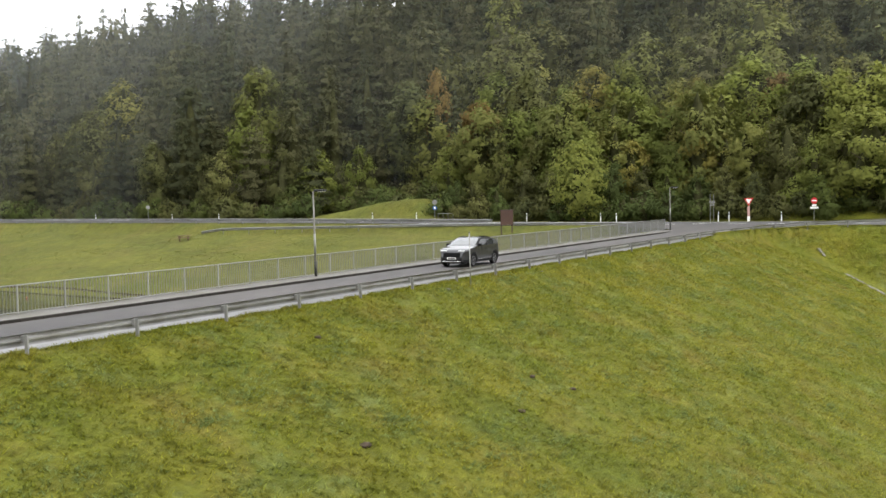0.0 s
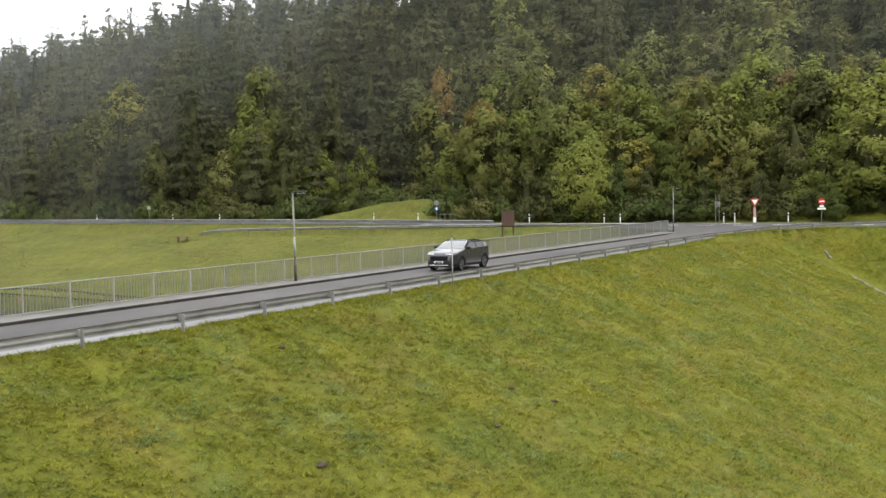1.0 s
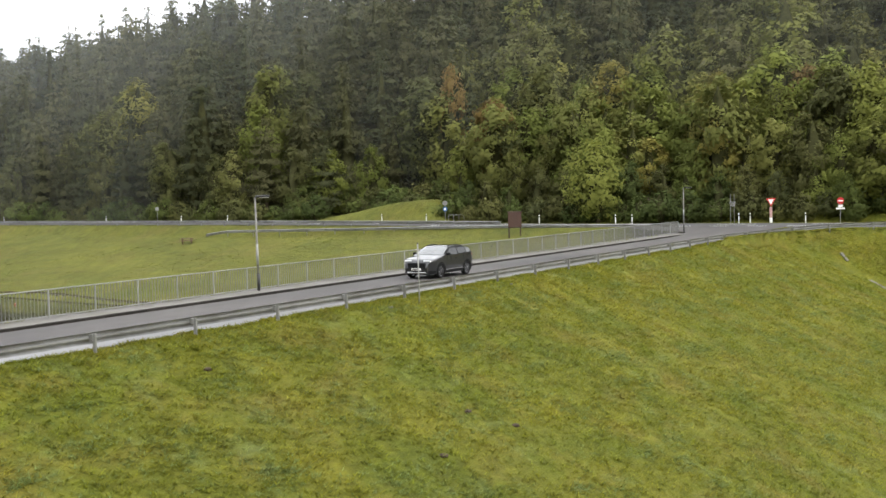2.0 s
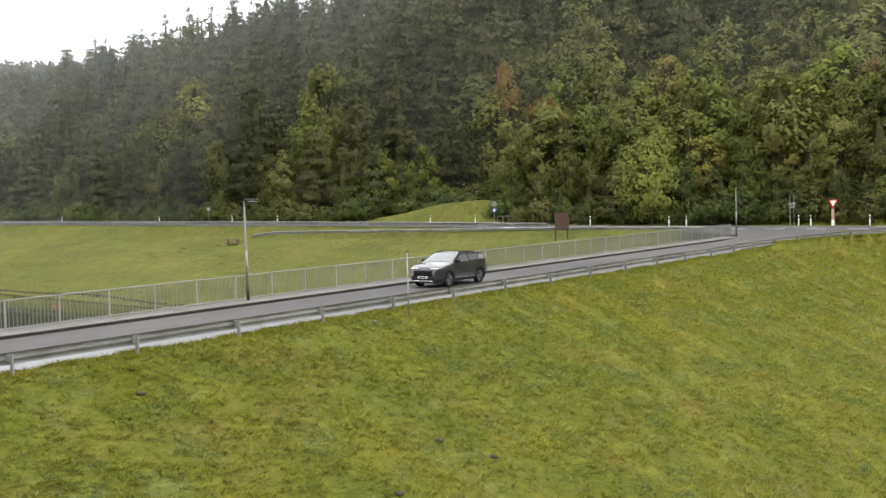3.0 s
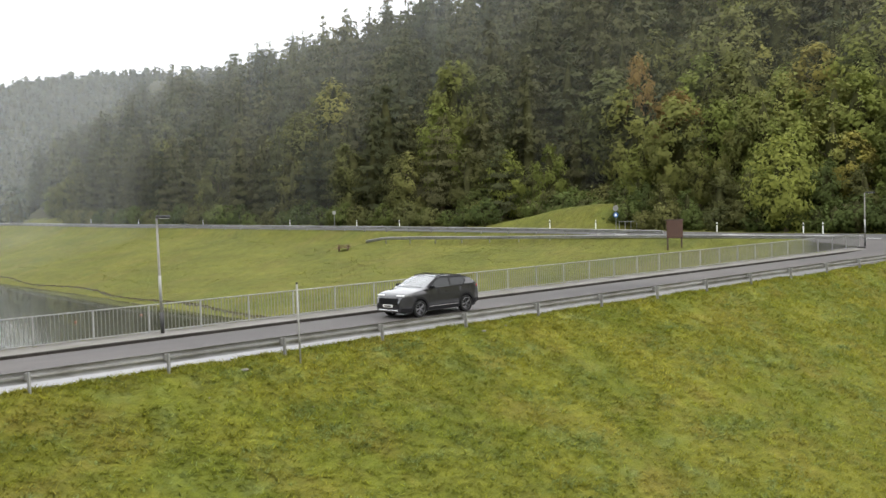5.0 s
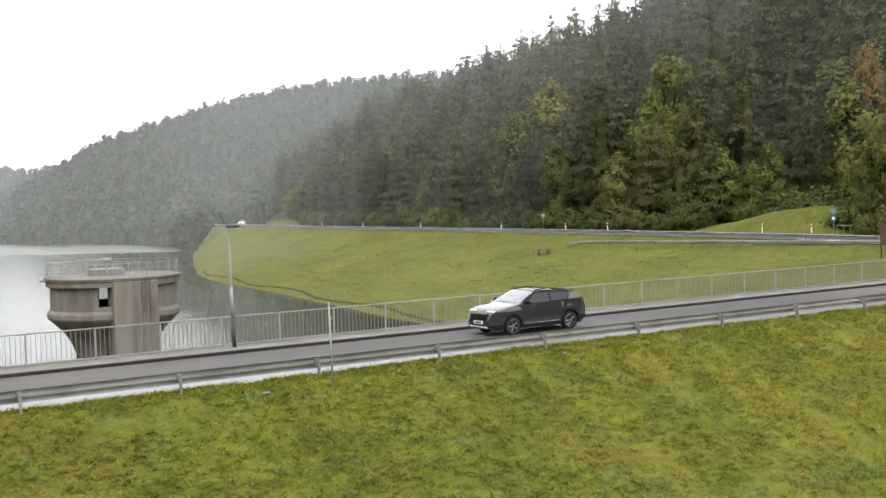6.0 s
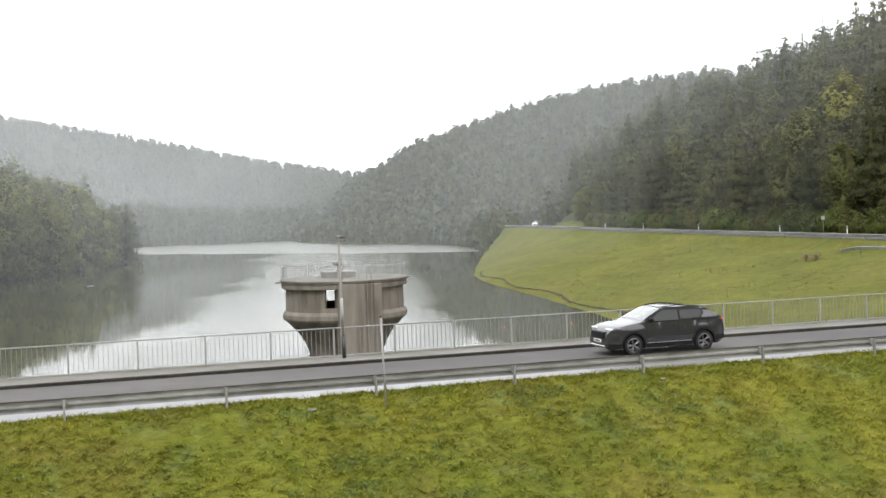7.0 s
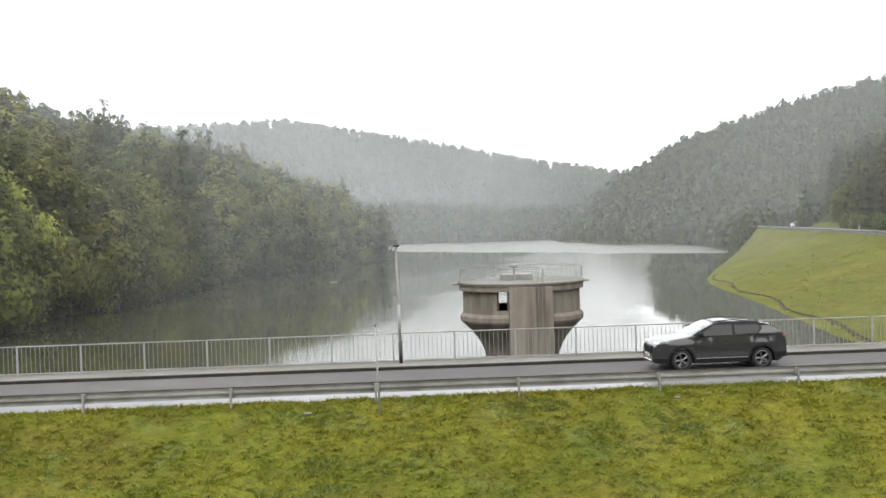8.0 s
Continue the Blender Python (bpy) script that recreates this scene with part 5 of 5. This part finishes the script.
def car(label, body_paint, m, name="car"):
    t = thing(name, label, "car", m)
    xs, rings = car_loft()
    k = len(rings[0])
    bv, bf, cf = [], [], []
    for s in (1, -1):
        off = len(bv)
        for r in rings:
            bv += [(x, y * s, z) for x, y, z in r]
        for i in range(len(rings) - 1):
            for j in range(k - 1):
                a, b, c, d = off + i * k + j, off + (i + 1) * k + j, off + (i + 1) * k + j + 1, off + i * k + j + 1
                cz = (bv[a][2] + bv[c][2]) / 2
                cx = (bv[a][0] + bv[c][0]) / 2
                f = (a, b, c, d) if s > 0 else (d, c, b, a)
                (cf if cz > BELT + 0.02 and 0.42 < cx < 3.05 else bf).append(f)
        for e in (0, len(rings) - 1):
            bf.append(tuple(off + e * k + j for j in range(k)))

    def clean(nm, faces, mt):
        bm = B()
        me = mesh_of(nm, bv, faces, mt, True)
        bm.from_mesh(me)
        bmesh.ops.remove_doubles(bm, verts=bm.verts, dist=0.002)
        bmesh.ops.delete(bm, geom=[v for v in bm.verts if not v.link_faces], context="VERTS")
        return part(nm, bm, mt, t, smooth=True)

    clean("body", bf, body_paint)
    clean("cabin_shell", cf, M_TRIM)

    def side_patch(nm, x_of, z0, z1, mt, lab="", out=0.006, nx=8, nz=6, parent=t):
        for s in (1, -1):
            v, f = [], []
            for j in range(nz + 1):
                z = z0 + (z1 - z0) * j / nz
                xa, xb = x_of(z)
                for i in range(nx + 1):
                    x = xa + (xb - xa) * i / nx
                    v.append((x, s * (car_half(x, z) + out), z))
            for j in range(nz):
                for i in range(nx):
                    a = j * (nx + 1) + i
                    q = (a, a + 1, a + nx + 2, a + nx + 1)
                    f.append(q if s < 0 else q[::-1])
            part(nm, mesh_of(nm, v, f, mt, True), None, parent, lab)

    def top_patch(nm, x0, x1, f0, mt, lab="", out=0.008, nx=12, ny=12):
        v, f = [], []
        for i in range(nx + 1):
            x = x0 + (x1 - x0) * i / nx
            zt = car_top(x)
            sl = (car_top(x + 0.02) - car_top(x - 0.02)) / 0.04
            e = 0.05
            w = car_half(x, zt - e)
            for j in range(ny + 1):
                y = -f0 + 2 * f0 * j / ny
                nrm = 1 / math.sqrt(1 + sl * sl)
                v.append((x - sl * nrm * out, y * w, zt - e * y ** 4 + nrm * out))
        for i in range(nx):
            for j in range(ny):
                a = i * (ny + 1) + j
                f.append((a, a + ny + 1, a + ny + 2, a + 1))
        part(nm, mesh_of(nm, v, f, mt, True), None, t, lab)

    top_patch("roof", 0.62, 2.3, 0.95, body_paint, "roof panel in body colour")
    top_patch("windscreen", 2.38, 3.12, 0.9, M_SCREEN)
    top_patch("rear_window", 0.13, 0.5, 0.82, M_GLASS)
    top_patch("spoiler", 0.5, 0.72, 0.95, body_paint, out=0.02)
    # side windows, front and rear, with a pillar between
    side_patch("front_window", lambda z: (1.8, 2.92 - (z - 1.1) * 1.7), 1.1, 1.42, M_GLASS)
    side_patch("rear_side_window", lambda z: (0.88 + 1.2 * max(0, 1.26 - z) + 0.8 * max(0, z - 1.3), 1.72), 1.13, 1.4, M_GLASS)
    side_patch("quarter_panel", lambda z: (0.16 + (z - 1.05) * 1.25, 0.82 + 1.2 * max(0, 1.26 - z) + 0.8 * max(0, z - 1.3)), 1.05, 1.36, body_paint, out=0.005)
    side_patch("sill_trim", lambda z: (1.3, 3.0), 0.245, 0.37, M_TRIM, "black sill cladding", out=0.012)
    side_patch("lower_bumper", lambda z: (3.9, 4.3), 0.25, 0.4, M_TRIM, "black lower bumper", out=0.012)
    side_patch("lower_bumper", lambda z: (0.03, 0.42), 0.36, 0.52, M_TRIM, "black lower bumper", out=0.012)
    side_patch("front_pillar", lambda z: (1.72, 1.8), 1.08, 1.43, M_TRIM, out=0.008, nx=2)
    side_patch("shoulder", lambda z: (0.6, 3.1), 1.03, 1.085, body_paint, out=0.009, nz=2)
    side_patch("sill_strip", lambda z: (1.33, 2.98), 0.375, 0.405, M_CHROME, "silver sill strip", out=0.014)
    side_patch("door_handle", lambda z: (1.92, 2.1), 0.90, 0.93, M_TRIM, out=0.03, nx=3, nz=1)
    side_patch("belt_strip", lambda z: (1.0, 2.95), 1.086, 1.1, M_TRIM, out=0.012, nz=1)
    for s in (1, -1):
        for xx in (1.82, 2.98):
            z0, z1 = 0.42, 0.97
            v = [(xx - 0.004, s * (car_half(xx, z0 + (z1 - z0) * i / 6) + 0.002), z0 + (z1 - z0) * i / 6) for i in range(7)]
            v += [(xx + 0.004, p[1], p[2]) for p in v]
            part("door_seam", mesh_of("door_seam", v, [(i, i + 1, i + 8, i + 7) for i in range(6)], M_TRIM), None, t)
        # arch cladding
        for a in AXLES:
            v, f = [], []
            n = 18
            for i in range(n + 1):
                c = math.pi * i / n
                for r in (0.395, 0.455):
                    x, z = a + r * math.cos(c), 0.335 + r * math.sin(c)
                    v.append((x, s * (car_half(x, max(z, 0.25)) + 0.012), z))
            for i in range(n):
                q = (2 * i, 2 * i + 1, 2 * i + 3, 2 * i + 2)
                f.append(q)
            part("wheel_arch", mesh_of("wheel_arch", v, f, M_TRIM, True), None, t)
            w = part("wheel", wheel_tyre(), None, t, "black tyre", m=pose(a, s * 0.775, 0.335, 0, 0, 0 if s > 0 else 180))
            part("rim", wheel_rim(), None, w, "five-spoke grey alloy rim")
        part("mirror", box(B(), 2.78, 2.93, s * 0.96 - 0.11, s * 0.96 + 0.11, 1.09, 1.22, 0.04), M_TRIM, t)
        part("roof_rail", tube(tube(B(), (0.85, s * 0.6, 1.47), (1.7, s * 0.62, 1.565), 0.018, 0.018, 6), (1.7, s * 0.62, 1.57), (2.3, s * 0.6, 1.52), 0.018, 0.018, 6), M_TRIM, t)
        bm = box(B(), 3.98, 4.25, s * 0.53 - 0.19, s * 0.53 + 0.19, 0.83, 0.885, 0.025)
        part("headlamp", bm, M_HEAD, t, "lit slim headlamp", m=pose(0, 0, 0.02, 0, 0, 0))
        part("tail_lamp", box(B(), 0.03, 0.3, s * 0.55 - 0.2, s * 0.55 + 0.2, 0.97, 1.05, 0.03), M_TAIL, t, "slim red tail lamp")
        part("fog_trim", box(B(), 4.16, 4.3, s * 0.55 - 0.12, s * 0.55 + 0.12, 0.42, 0.5, 0.03), M_TRIM, t)
    part("grille", box(B(), 4.15, 4.365, -0.5, 0.5, 0.56, 0.8, 0.03), M_TRIM, t)
    part("front_skid", box(B(), 4.12, 4.37, -0.55, 0.55, 0.27, 0.36, 0.03), M_CHROME, t, "silver skid plate")
    part("rear_skid", box(B(), -0.01, 0.2, -0.55, 0.55, 0.36, 0.46, 0.03), M_TRIM, t)
    part("number_plate", box(B(), 4.355, 4.375, -0.26, 0.26, 0.44, 0.54), M_WHITE, t)
    part("number_plate", box(B(), -0.012, 0.03, -0.26, 0.26, 0.66, 0.76), M_WHITE, t)
    part("plate_bar", box(B(), 4.374, 4.379, -0.2, 0.2, 0.465, 0.515), M_BLACK, t)
    part("plate_bar", box(B(), -0.016, -0.011, -0.2, 0.2, 0.685, 0.735), M_BLACK, t)
    part("underbody", box(B(), 0.3, 4.1, -0.62, 0.62, 0.2, 0.4, 0.02), M_TRIM, t)
    return t


WHEEL_ME = {}


def wheel_tyre():
    if "tyre" not in WHEEL_ME:
        bm = lathe(B(), [(0.235, -0.1), (0.31, -0.11), (0.333, -0.085), (0.335, 0), (0.333, 0.085), (0.31, 0.11), (0.235, 0.1)], 32, close=True)
        bmesh.ops.rotate(bm, verts=bm.verts, matrix=Matrix.Rotation(radians(-90), 3, "X"))
        WHEEL_ME["tyre"] = from_bm("wheel", bm, M_TYRE, True)
    return WHEEL_ME["tyre"]


def wheel_rim():
    if "rim" not in WHEEL_ME:
        bm = lathe(B(), [(0.245, 0.1), (0.225, 0.105), (0.22, 0.0), (0.235, -0.09), (0.25, -0.09)], 32)
        bmesh.ops.create_cone(bm, cap_ends=True, segments=16, radius1=0.055, radius2=0.05, depth=0.05, matrix=Matrix.Translation((0, 0, 0.075)))
        for i in range(5):
            for d in (-0.13, 0.13):
                a = i * 2 * math.pi / 5
                tube(bm, (0.04 * math.cos(a), 0.04 * math.sin(a), 0.075), (0.225 * math.cos(a + d), 0.225 * math.sin(a + d), 0.085), 0.017, 0.014, 6)
        bmesh.ops.rotate(bm, verts=bm.verts, matrix=Matrix.Rotation(radians(-90), 3, "X"))
        WHEEL_ME["rim"] = from_bm("rim", bm, M_ALLOY)
    return WHEEL_ME["rim"]


car("dark grey metallic compact crossover car driving on the dam road", M_PAINT, pose(13.2, 4.87, 0.012, 0, 0, 180))
car("white car far off on the lakeside road", M_WHITEPAINT, pose(118.4, 279.5, road_z(278) + 0.03, 0, 0, 236))


# ---- small things on the slopes ----
def gutter():
    t = tagged(new("gutter", from_bm("gutter", box(B(), -0.05, 0.05, -0.05, 0.05, -0.05, 0.0), M_GUTTER)), "stepped concrete gutter slabs in the grass slope", "gutter", kind="structure")
    bm = B()
    box(bm, -0.49, 0.49, -0.15, 0.15, -0.12, 0.015, 0.02)
    slab = from_bm("slab", bm, M_GUTTER)
    a, b = Vector((56.8, -6.0, 0)), Vector((52.6, -12.8, 0))
    t.matrix_basis = pose(a.x, a.y, land(a.x, a.y))
    n = int((b - a).length / 0.95)
    yaw = math.degrees(math.atan2(b.y - a.y, b.x - a.x))
    for i in range(n):
        p = a.lerp(b, i / n)
        q = a.lerp(b, (i + 1) / n)
        z, z2 = land(p.x, p.y), land(q.x, q.y)
        dip = -math.degrees(math.atan2(z2 - z, (q - p).length))
        part("slab", slab, None, t, m=pose(p.x - a.x, p.y - a.y, z - land(a.x, a.y) + 0.05, random.uniform(-3, 3), dip, yaw + random.uniform(-2, 2)))


gutter()


def molehill(x, y, r):
    rng = np.random.default_rng(int(abs(x * 10)))
    bm = B()
    bmesh.ops.create_icosphere(bm, subdivisions=3, radius=1)
    for v in bm.verts:
        v.co *= 1 + 0.3 * noise.noise(v.co * 7.0 + Vector((y, x, 0))) + 0.35 * noise.noise(v.co * 2.3 + Vector((x, y, 0)))
        v.co.x, v.co.y, v.co.z = v.co.x * r, v.co.y * r * 0.8, v.co.z * r * 0.45
    ob = tagged(new("molehill", from_bm("molehill", bm, M_SOIL, True)), "small dark earth molehill in the grass", "molehill", "molehills")
    ob.matrix_basis = pose(x, y, land(x, y) + 0.02)


for x, y, r in ((-18.4, -6.6, 0.19), (-6.6, -6.4, 0.16), (-13.4, -1.7, 0.13), (-10.2, -7.6, 0.15), (-5.6, -7.6, 0.14)):
    molehill(x, y, r)


def stone(x, y, r):
    bm = B()
    bmesh.ops.create_icosphere(bm, subdivisions=2, radius=1)
    for v in bm.verts:
        v.co *= 1 + 0.35 * noise.noise(v.co * 1.7 + Vector((x * 3, y, 0)))
        v.co.x, v.co.y, v.co.z = v.co.x * r, v.co.y * r * 0.7, v.co.z * r * 0.35
    ob = tagged(new("stone", from_bm("stone", bm, M_GUTTER)), "small pale stone lying in the grass", "stone", "stones in the grass")
    ob.matrix_basis = pose(x, y, land(x, y) + r * 0.2)


for x, y, r in ((-1.87, -0.55, 0.12), (8.36, -0.5, 0.1), (9.65, -0.4, 0.05), (-1.0, -2.5, 0.05), (-3.6, -1.3, 0.04)):
    stone(x, y, r)


def shore_rocks():
    rng = np.random.default_rng(9)
    vs, fs, off = [], [], 0
    bm = B()
    bmesh.ops.create_icosphere(bm, subdivisions=1, radius=1)
    bv = np.array([v.co[:] for v in bm.verts])
    bf = np.array([[v.index for v in f.verts] for f in bm.faces])
    bm.free()
    for i in range(520):
        y = 26 + 125 * rng.random() ** 1.6
        x = shore_x(y) + 1.5 + 0.6 * math.sin(y * 0.21) + rng.normal() * (0.16 + 0.5 * smooth01(60, 40, y))
        s = rng.uniform(0.05, 0.17) * (1 + 0.3 * smooth01(75, 40, y))
        w = bv * (1 + rng.normal(size=(len(bv), 1)) * 0.16) * s * np.array((rng.uniform(0.8, 1.4), rng.uniform(0.8, 1.4), 0.6)) + np.array((x, y, max(land(x, y), WATER_Z - 0.1)))
        vs.append(w)
        fs.append(bf + off)
        off += len(bv)
    ob = new("shore_rocks", mesh_of("shore_rocks", np.concatenate(vs).tolist(), np.concatenate(fs).tolist(), M_ROCK))
    tagged(ob, "thin line of dark drift stones above the waterline", "rocks", kind="stuff")


shore_rocks()


def shore_ledge():
    """The worn bare edge of the turf above the waterline."""
    verts, faces = [], []
    ys = np.arange(24, 150, 0.35)
    for i, y in enumerate(ys):
        x = shore_x(y) + 1.5 + 0.6 * math.sin(y * 0.21) + 0.25 * noise.noise((y * 0.8, 0, 0))
        w = 0.04 + 0.12 * smooth01(62, 35, y) + 0.12 * noise.noise((y * 0.5, 3, 0))
        w = max(w, 0.02)
        z = max(land(x, y), WATER_Z - 0.05)
        zb = max(land(x + w, y), WATER_Z)
        verts += [(x - 0.5 * w, y, z - 0.06), (x - 0.2 * w, y, z + 0.03), (x + 0.5 * w, y, z + 0.1 + w * 0.45), (x + 1.3 * w, y, zb + 0.05 + w * 0.3), (x + 2.2 * w, y, zb - 0.03)]
        if i:
            o = 5 * i
            faces += [(o - 5 + k, o - 4 + k, o + 1 + k, o + k) for k in range(4)]
    ob = new("bank_edge", mesh_of("bank_edge", verts, faces, M_SOIL))
    tagged(ob, "dark bare earth edge of the turf above the water", "bank", kind="structure")


shore_ledge()


def buoy(x, y):
    bm = B()
    bmesh.ops.create_uvsphere(bm, u_segments=14, v_segments=9, radius=0.11)
    tube(bm, (0, 0, 0.06), (0, 0, 0.18), 0.02, 0.02, 6)
    ob = tagged(new("buoy", from_bm("buoy", bm, M_ORANGE, True)), "small orange buoy floating on the lake", "buoy", "buoys")
    ob.matrix_basis = pose(x, y, WATER_Z + 0.04)


M_ORANGE = mat("orange plastic", (0.3, 0.09, 0.05), (0.36, 0.12, 0.07), 6, 0.6, 0)
buoy(27.7, 64.9), buoy(34.2, 65.0)


def white_float(x, y):
    bm = tube(tube(B(), (-0.5, 0, 0), (0.4, 0.1, 0), 0.06, 0.06, 8), (0.4, 0.1, 0), (0.7, 0.1, 0.03), 0.06, 0.02, 8)
    ob = tagged(new("float", from_bm("float", bm, M_SIGNGREY, True)), "small white float lying on the still water", "float")
    ob.matrix_basis = pose(x, y, WATER_Z + 0.05)


white_float(-7.3, 172.7)


def far_house():
    a, r = radians(10.6), 640
    x, y = r * math.sin(a), r * math.cos(a) - 30
    z = land(x, y)
    t = thing("far_house", "small white house at the far end of the lake", "house", pose(x, y, z, 0, 0, 20))
    part("wall", box(B(), -4, 4, -3, 3, -2, 7, 0.05), M_CONC_L, t)
    bm = B()
    v = [bm.verts.new(p) for p in ((-4.4, -3.5, 7), (4.4, -3.5, 7), (4.4, 3.5, 7), (-4.4, 3.5, 7), (-4.4, 0, 9.5), (4.4, 0, 9.5))]
    for f in ((0, 1, 5, 4), (2, 3, 4, 5), (0, 4, 3), (1, 2, 5), (0, 3, 2, 1)):
        bm.faces.new([v[i] for i in f])
    part("roof", bm, M_ROCK, t)


far_house()


# ---- grass and weeds ----
def scatter(name, rows, material, label):
    """rows: arrays of triangle corner points, joined."""
    v = np.concatenate(rows).astype(np.float32)
    nt = len(v) // 3
    me = bpy.data.meshes.new(name)
    me.vertices.add(len(v))
    me.vertices.foreach_set("co", v.ravel())
    me.loops.add(len(v))
    me.loops.foreach_set("vertex_index", np.arange(len(v), dtype=np.int32))
    me.polygons.add(nt)
    me.polygons.foreach_set("loop_start", np.arange(0, nt * 3, 3, dtype=np.int32))
    me.update(calc_edges=True)
    me.materials.append(material)
    k = len(me.vertices) // 3
    up = np.random.default_rng(9).normal(size=(k, 3)) * 0.42 + np.array((0, -0.2, 1.0))
    up = up / np.linalg.norm(up, axis=1)[:, None]
    soft_shade(me, np.repeat(up, 3, axis=0))
    return tagged(new(name, me), label, "grass", kind="stuff")


def tuft(rng, x, y, z, n, h, w, spread):
    a = rng.random(n) * 6.283
    r = rng.random(n) * spread
    bx, by = x + r * np.cos(a), y + r * np.sin(a)
    b = rng.random(n) * 6.283
    hh = h * (0.5 + rng.random(n))
    lean = hh * (1.2 + 1.6 * rng.random(n))
    ww = w * (0.6 + 0.8 * rng.random(n))
    p0 = np.stack((bx - ww * np.sin(b), by + ww * np.cos(b), np.full(n, z - 0.03)), 1)
    p1 = np.stack((bx + ww * np.sin(b), by - ww * np.cos(b), np.full(n, z - 0.03)), 1)
    p2 = np.stack((bx + lean * np.cos(b), by + lean * np.sin(b), z + hh * 0.75), 1)
    return np.stack((p0, p1, p2), 1).reshape(-1, 3)


def grass():
    rng = np.random.default_rng(3)
    rows, weeds, far = [], [], []
    for _ in range(70000):
        x = rng.uniform(-34, 62)
        y = 0.55 - 21 * rng.random() ** 1.3
        if noise.noise((x * 0.5, y * 0.5, 1)) < -0.25 and rng.random() < 0.6:
            continue
        rows.append(tuft(rng, x, y, land(x, y), 6, 0.095, 0.02, 0.2))
    for _ in range(2600):
        x, y = rng.uniform(-45, 58), rng.uniform(0.15, 0.6)
        rows.append(tuft(rng, x, y, land(x, y), 6, 0.06, 0.012, 0.12))
    for _ in range(1500):
        x = rng.uniform(-40, 56)
        if noise.noise((x * 0.35, 0, 2)) > -0.1:
            rows.append(tuft(rng, x, FENCE_Y + rng.uniform(-0.08, 0.3), 0.09, 5, 0.05, 0.012, 0.12))
    # pale weed patches, loose and drawn out along the slope
    for _ in range(330):
        x, y = rng.uniform(-34, 42), -0.5 - 14 * rng.random() ** 1.2
        k = int(rng.uniform(12, 60))
        s = rng.uniform(0.2, 0.75)
        for _ in range(k):
            px, py = x + rng.normal() * s * 1.5, y + rng.normal() * s * 0.6
            if py < 0.3:
                weeds.append(tuft(rng, px, py, land(px, py) + 0.02, 6, 0.06, 0.016, 0.15))
    # rough tussocks on the lakeside meadow
    for _ in range(5200):
        y = 9.5 + 130 * rng.random() ** 1.5
        x = rng.uniform(shore_x(y) + 0.5, road_x(y) - 5)
        if noise.noise((x * 0.12, y * 0.12, 4)) < -0.05:
            continue
        far.append(tuft(rng, x, y, land(x, y), 7, 0.12, 0.03, 0.5))
    scatter("grass_blades", rows, M_TUFT, "short tufts of meadow grass on the dam slope")
    scatter("weed_leaves", weeds, M_WEED, "pale green weeds growing through the grass")
    scatter("meadow_tussocks", far, M_TUSSOCK, "rough grass tussocks on the lakeside meadow")


grass()
kerbs()
